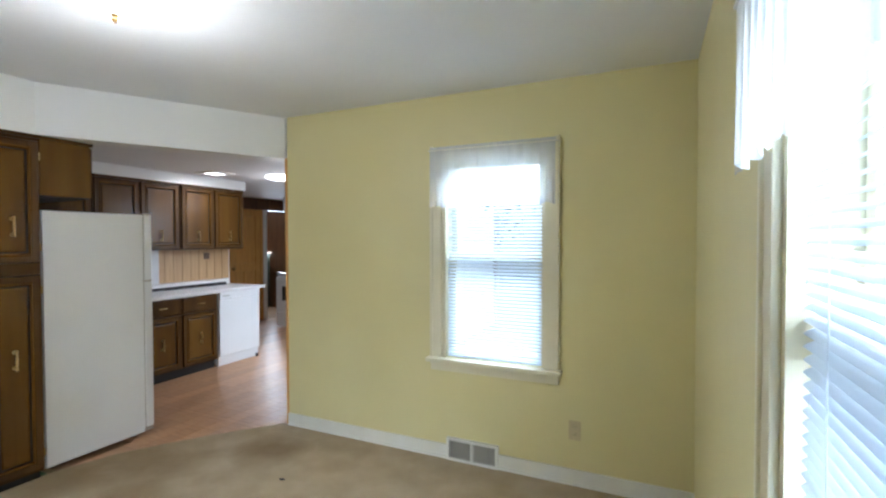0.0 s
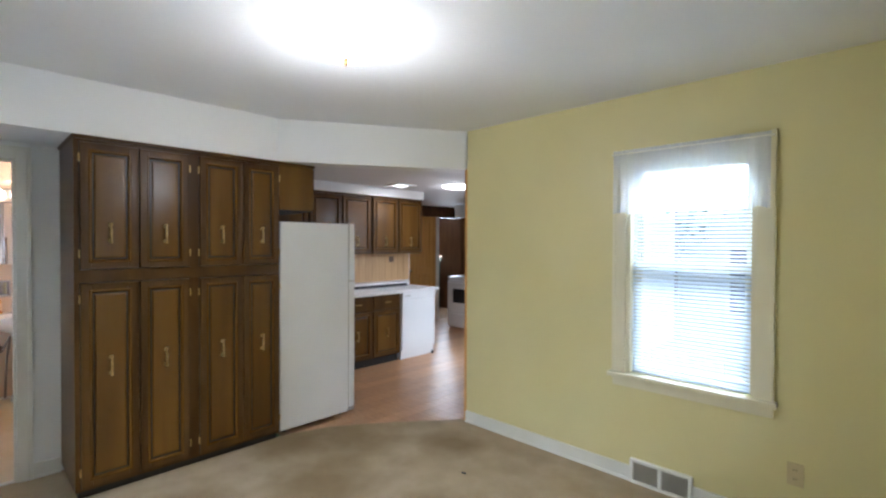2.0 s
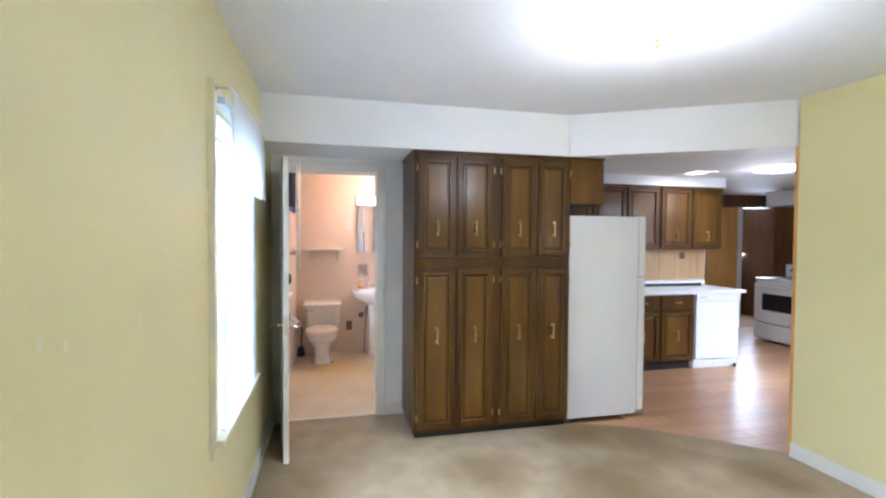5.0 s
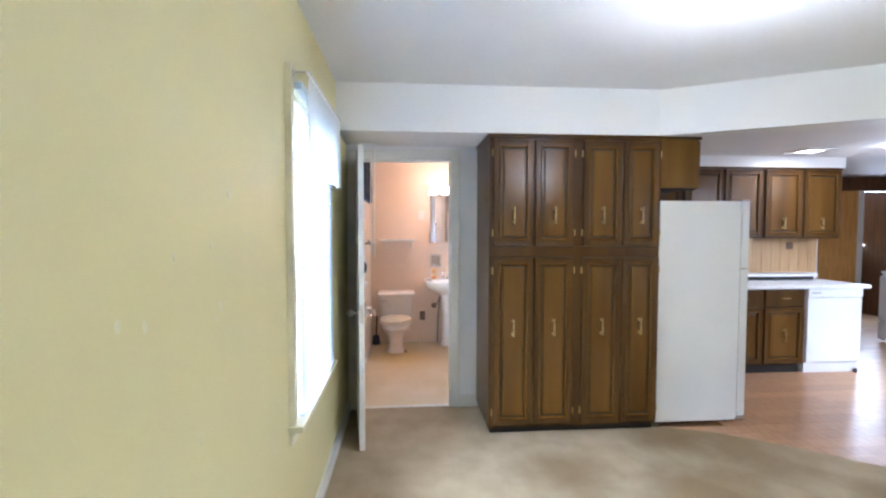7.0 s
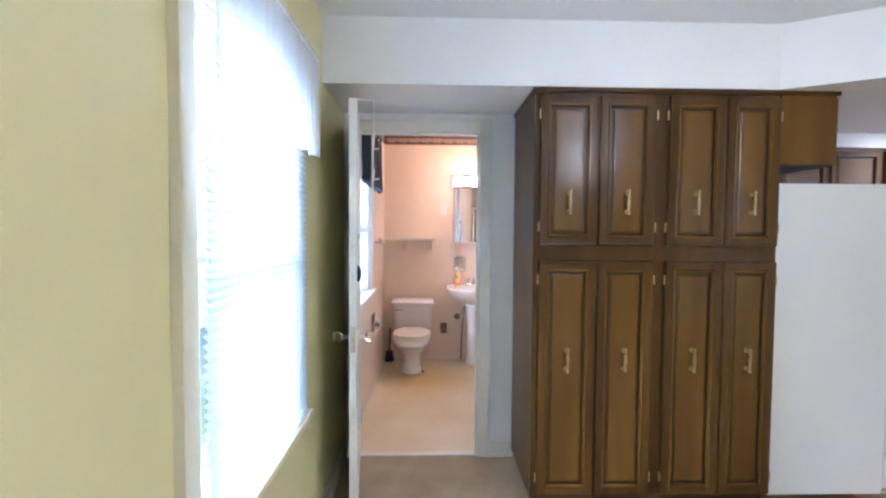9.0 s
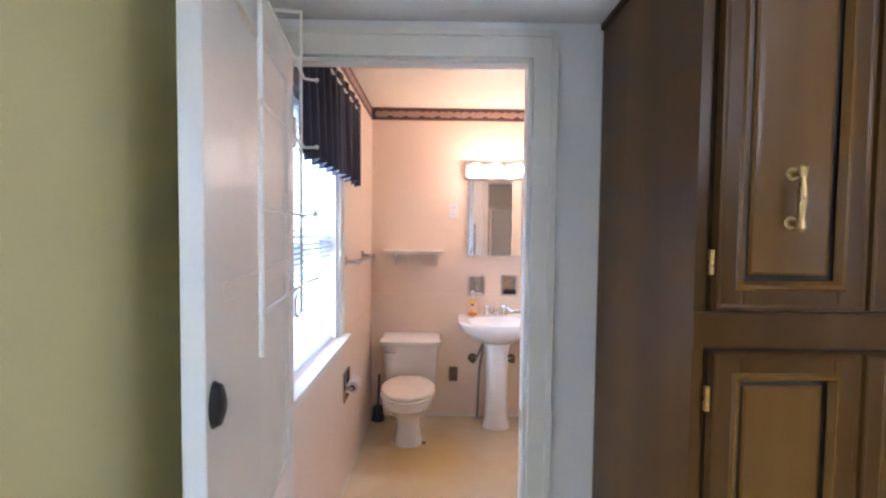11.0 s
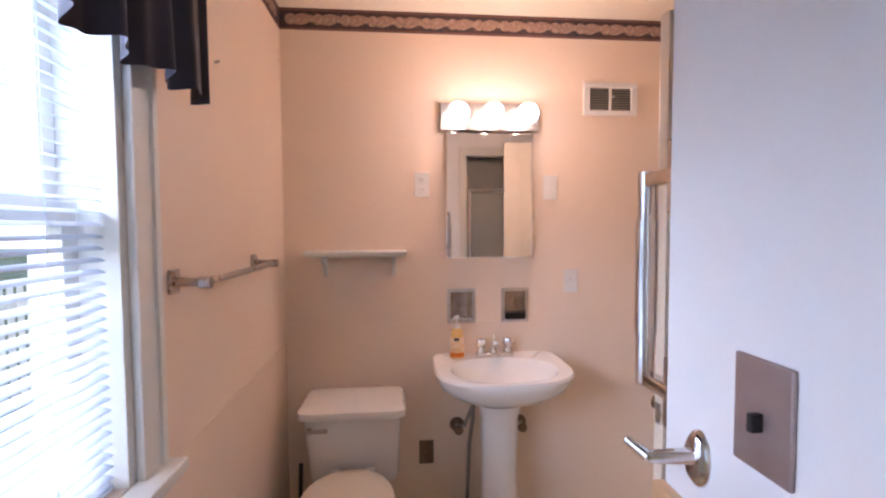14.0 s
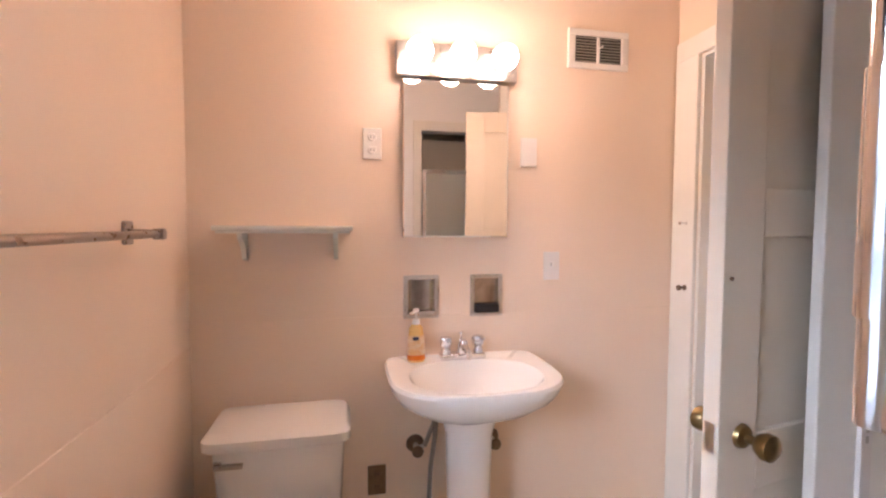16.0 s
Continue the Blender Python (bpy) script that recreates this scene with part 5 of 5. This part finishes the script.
solid("kitchen_lintel", boxes((-6.478, -6.45, 4.78, 8.0, 2.04, KC)), PANELLING, "brown wooden band above the doors", "trim")

# recessed and round ceiling lights
rl = thing("recessed_light", "square recessed kitchen ceiling light, lit", "lamp")
part("frame", boxes((-4.53, -4.23, 3.87, 3.925, KC - 0.012, KC), (-4.53, -4.23, 4.115, 4.17, KC - 0.012, KC), (-4.53, -4.475, 3.925, 4.115, KC - 0.012, KC), (-4.285, -4.23, 3.925, 4.115, KC - 0.012, KC), bevel=0.002), TRIM, rl)
part("lens", boxes((-4.475, -4.285, 3.925, 4.115, KC - 0.006, KC)), PANELGLOW, rl, "glowing lens")
ro = thing("round_ceiling_light", "round flush kitchen ceiling light, lit", "lamp")
part("shade", lathe([(0.20, 0), (0.20, -0.02), (0.14, -0.035), (0.03, -0.042)], (-3.90, 4.58, KC)), PANELGLOW, ro, "glowing white lens", True)


def base_cabinet(y0, y1, drawers, ndoors):
    ob = thing("base_cabinet", "dark wooden kitchen base cabinet with drawers above doors", "cabinet", "base cabinets")
    part("body", boxes((-5.04, -4.452, y0, y1, 0.10, 0.868)), DARKWOOD, ob)
    part("plinth", boxes((-5.04, -4.50, y0, y1, 0.0, 0.10)), TOEKICK, ob)
    w = (y1 - y0) / ndoors
    for i in range(ndoors):
        a, b = y0 + i * w + 0.012, y0 + (i + 1) * w - 0.012
        cab_door(ob, -4.452, a, b, 0.115, 0.675, 0.40)
        d = part("drawer", boxes((-4.452, -4.433, a, b, 0.70, 0.855), bevel=0.005), DARKWOOD, ob)
        part("handle", rods(((-4.415, (a + b) / 2 - 0.04, 0.775), (-4.415, (a + b) / 2 + 0.04, 0.775), 0.005), ((-4.434, (a + b) / 2 - 0.03, 0.775), (-4.415, (a + b) / 2 - 0.03, 0.775), 0.005), ((-4.434, (a + b) / 2 + 0.03, 0.775), (-4.415, (a + b) / 2 + 0.03, 0.775), 0.005)), BRASS, d)
    return ob


base_cabinet(3.20, 4.085, 2, 2)
base_cabinet(2.30, 3.19, 2, 2)
dw = thing("dishwasher", "white built-in dishwasher at the counter's end", "dishwasher")
part("tub", boxes((-5.04, -4.46, 4.105, 4.70, 0.02, 0.868)), APPLIANCE, dw)
ddoor = part("door", boxes((-4.46, -4.430, 4.108, 4.698, 0.115, 0.775), bevel=0.008), APPLIANCE, dw)
part("control_panel", boxes((-4.46, -4.422, 4.108, 4.698, 0.78, 0.866), bevel=0.008), APPLIANCE, dw)
part("handle", boxes((-4.422, -4.41, 4.25, 4.55, 0.785, 0.80), bevel=0.004), APPLIANCE, ddoor)
part("badge", boxes((-4.422, -4.420, 4.14, 4.24, 0.82, 0.832)), VENTGREY, dw)
part("kickplate", boxes((-4.50, -4.47, 4.108, 4.698, 0.0, 0.105), bevel=0.003), APPLIANCE, dw)
part("foot", rods(((-4.44, 4.66, 0), (-4.44, 4.66, 0.04), 0.016)), BLACK, dw)
solid("worktop", boxes((-5.05, -4.395, 2.28, 4.76, 0.870, 0.905), bevel=0.006), LAMINTOP, "white laminate kitchen worktop", "worktop", kind="")
solid("raised_ledge", boxes((-5.05, -4.86, 2.28, 4.62, 0.945, 0.975), bevel=0.006), LAMINTOP, "white laminate ledge behind the worktop", "ledge", kind="")
solid("ledge_riser", boxes((-5.05, -4.90, 2.28, 4.60, 0.905, 0.945)), TOEKICK, "dark riser under the ledge", "ledge", kind="")
bs = thing("board_backsplash", "tan vertical board backsplash under the wall cabinets", "backsplash", kind="structure")
for i in range(22):
    part("board", boxes((-5.05, -5.038, 2.30 + 0.112 * i, 2.408 + 0.112 * i, 0.975, 1.37), bevel=0.002, segs=1), BACKSPLASH, bs)
# white stretch of the backsplash wall, built as a thin panel over the boards
wp = thing("white_backsplash_panel", "small white flat part of the backsplash wall", "board")
part("panel", boxes((-5.036, -5.026, 3.60, 3.79, 0.976, 1.369), bevel=0.003), LAMINTOP, wp)
bo = thing("dark_outlet", "small dark outlet on the board backsplash", "outlet")
part("plate", boxes((-5.038, -5.030, 4.38, 4.46, 1.24, 1.32), bevel=0.003), BROWNPLATE, bo)


def wall_cabinet(y0, y1, n):
    ob = thing("wall_cabinet", "dark wooden kitchen wall cabinet with raised-panel doors", "cabinet", "wall cabinets")
    part("body", boxes((-5.05, -4.752, y0, y1, 1.37, 2.122)), DARKWOOD, ob)
    part("cornice", boxes((-5.05, -4.725, y0, y1, 2.10, 2.123), bevel=0.003), DARKWOOD, ob)
    w = (y1 - y0) / n
    for i in range(n):
        cab_door(ob, -4.752, y0 + i * w + 0.012, y0 + (i + 1) * w - 0.012, 1.385, 2.095, 1.53)
    return ob


wall_cabinet(3.86, 4.74, 2)
wall_cabinet(2.96, 3.85, 2)
wall_cabinet(2.06, 2.95, 2)

# ---- pine door, stove, room beyond ----
pd = tagged(new("door_3"), "honey pine panel door in the far kitchen wall, closed", "door", "", "structure")
part("leaf_frame", boxes((-6.478, -6.44, 5.970, 6.080, 0.01, 2.03), (-6.478, -6.44, 6.550, 6.660, 0.01, 2.03), (-6.478, -6.44, 6.080, 6.550, 0.01, 0.22), (-6.478, -6.44, 6.080, 6.550, 0.92, 1.06), (-6.478, -6.44, 6.080, 6.550, 1.90, 2.03), (-6.478, -6.44, 6.285, 6.345, 0.22, 0.92), bevel=0.004), PINE, pd)
part("panel", boxes((-6.478, -6.452, 6.080, 6.550, 1.06, 1.90), bevel=0.004), PINE, pd)
part("panel", boxes((-6.478, -6.452, 6.080, 6.285, 0.22, 0.92), bevel=0.004), PINE, pd)
part("panel", boxes((-6.478, -6.452, 6.345, 6.550, 0.22, 0.92), bevel=0.004), PINE, pd)
part("door_knob", lathe([(0.01, 0), (0.012, 0.03), (0.028, 0.045), (0.02, 0.065)], (-6.44, 6.030, 0.98), (1, 0, 0), 16), BRASS, pd, "", True)
solid("pine_casing", boxes((-6.478, -6.43, 5.890, 5.968, 0, 2.035), (-6.478, -6.43, 6.662, 6.720, 0, 2.035), bevel=0.003), PINE, "honey pine door casing", "trim")
solid("white_casing", boxes((-6.60, -6.425, 6.720, 6.810, 0, 2.035), bevel=0.003), TRIM, "white painted doorway edge", "trim")

stove = thing("stove", "white electric kitchen range with dark oven window", "stove")
part("body", boxes((-5.60, -4.85, 6.22, 6.84, 0.03, 0.90), bevel=0.006), APPLIANCE, stove)
part("cooktop", boxes((-5.605, -4.845, 6.20, 6.78, 0.90, 0.925), bevel=0.006), APPLIANCE, stove)
od = part("oven_door", boxes((-5.595, -4.855, 6.178, 6.22, 0.29, 0.86), bevel=0.01), APPLIANCE, stove)
part("oven_window", boxes((-5.46, -4.99, 6.174, 6.180, 0.47, 0.71), bevel=0.002), BLACK, od)
part("handle", rods(((-5.56, 6.15, 0.81), (-4.89, 6.15, 0.81), 0.012), ((-5.52, 6.15, 0.81), (-5.52, 6.18, 0.81), 0.01), ((-4.93, 6.15, 0.81), (-4.93, 6.18, 0.81), 0.01)), APPLIANCE, od)
part("drawer", boxes((-5.595, -4.855, 6.182, 6.22, 0.05, 0.275), bevel=0.008), APPLIANCE, stove)
part("backguard", boxes((-5.60, -4.85, 6.76, 6.84, 0.92, 1.12), bevel=0.012), APPLIANCE, stove)
for x in (-5.42, -5.03):
    for y in (6.34, 6.61):
        part("burner", lathe([(0.10, 0), (0.085, 0.006), (0.03, 0.006)], (x, y, 0.925)), BLACK, stove)
for k in range(5):
    part("knob", lathe([(0.018, 0), (0.014, 0.02)], (-5.5 + 0.14 * k, 6.76, 1.03), (0, -1, 0), 12), BLACK, stove)
solid("stove_wall", boxes((-5.9, -2.5, 6.86, 6.96, 0, 2.5)), PANELLING, "brown panelled wall behind the stove", "wall")
hood = thing("range_hood", "white range hood above the stove", "hood")
part("canopy", boxes((-5.62, -4.84, 6.38, 6.86, 1.98, 2.20), bevel=0.01), APPLIANCE, hood)
part("filter", boxes((-5.5, -4.96, 6.44, 6.8, 1.972, 1.982)), VENTGREY, hood)
st = thing("green_cabinet", "dark green metal cabinet in the room beyond", "cabinet")
part("body", boxes((-8.1, -7.5, 6.9, 7.95, 0.02, 1.18), bevel=0.01), STONEGREEN, st)
part("top", boxes((-8.12, -7.48, 6.88, 7.97, 1.18, 1.21), bevel=0.005), BROWNPLATE, st)
part("plinth", boxes((-8.08, -7.52, 6.92, 7.93, 0, 0.02)), BLACK, st)

# ---- wall boards and floor planks, piece by piece ----
far_wall = bpy.data.objects["wall_kitchen_far"]
for i in range(11):
    y = 4.80 + 0.1 * i
    if y < 5.80:
        part("board", boxes((-6.48, -6.472, y, y + 0.096, 0.0, 2.04), bevel=0.0015, segs=1), PANELLING, far_wall)
den = bpy.data.objects["wall_den"]
for i in range(16):
    y = 6.4 + 0.1 * i
    part("board", boxes((-8.5, -8.49, y, y + 0.095, 0.0, 2.3), bevel=0.002, segs=1), PANELLING, den)
PW, PL = 0.128, 1.2
plank_me = mesh_of("plank", boxes((-PW / 2 + 0.0008, PW / 2 - 0.0008, -PL / 2 + 0.0008, PL / 2 - 0.0008, -0.012, 0.0), bevel=0.0012, segs=1), LAMINATE)
row = 0
x = -6.40
while x < -2.5:
    y = 1.97 - 0.37 * ((row * 7) % 3)
    while y < 8.0:
        cy = y + PL / 2
        if 2.0 < cy < 7.9:
            o = new("plank", plank_me)
            o.parent = floor_kitchen
            o.location = (x + PW / 2, cy, -0.0)
        y += PL
    x += PW
    row += 1
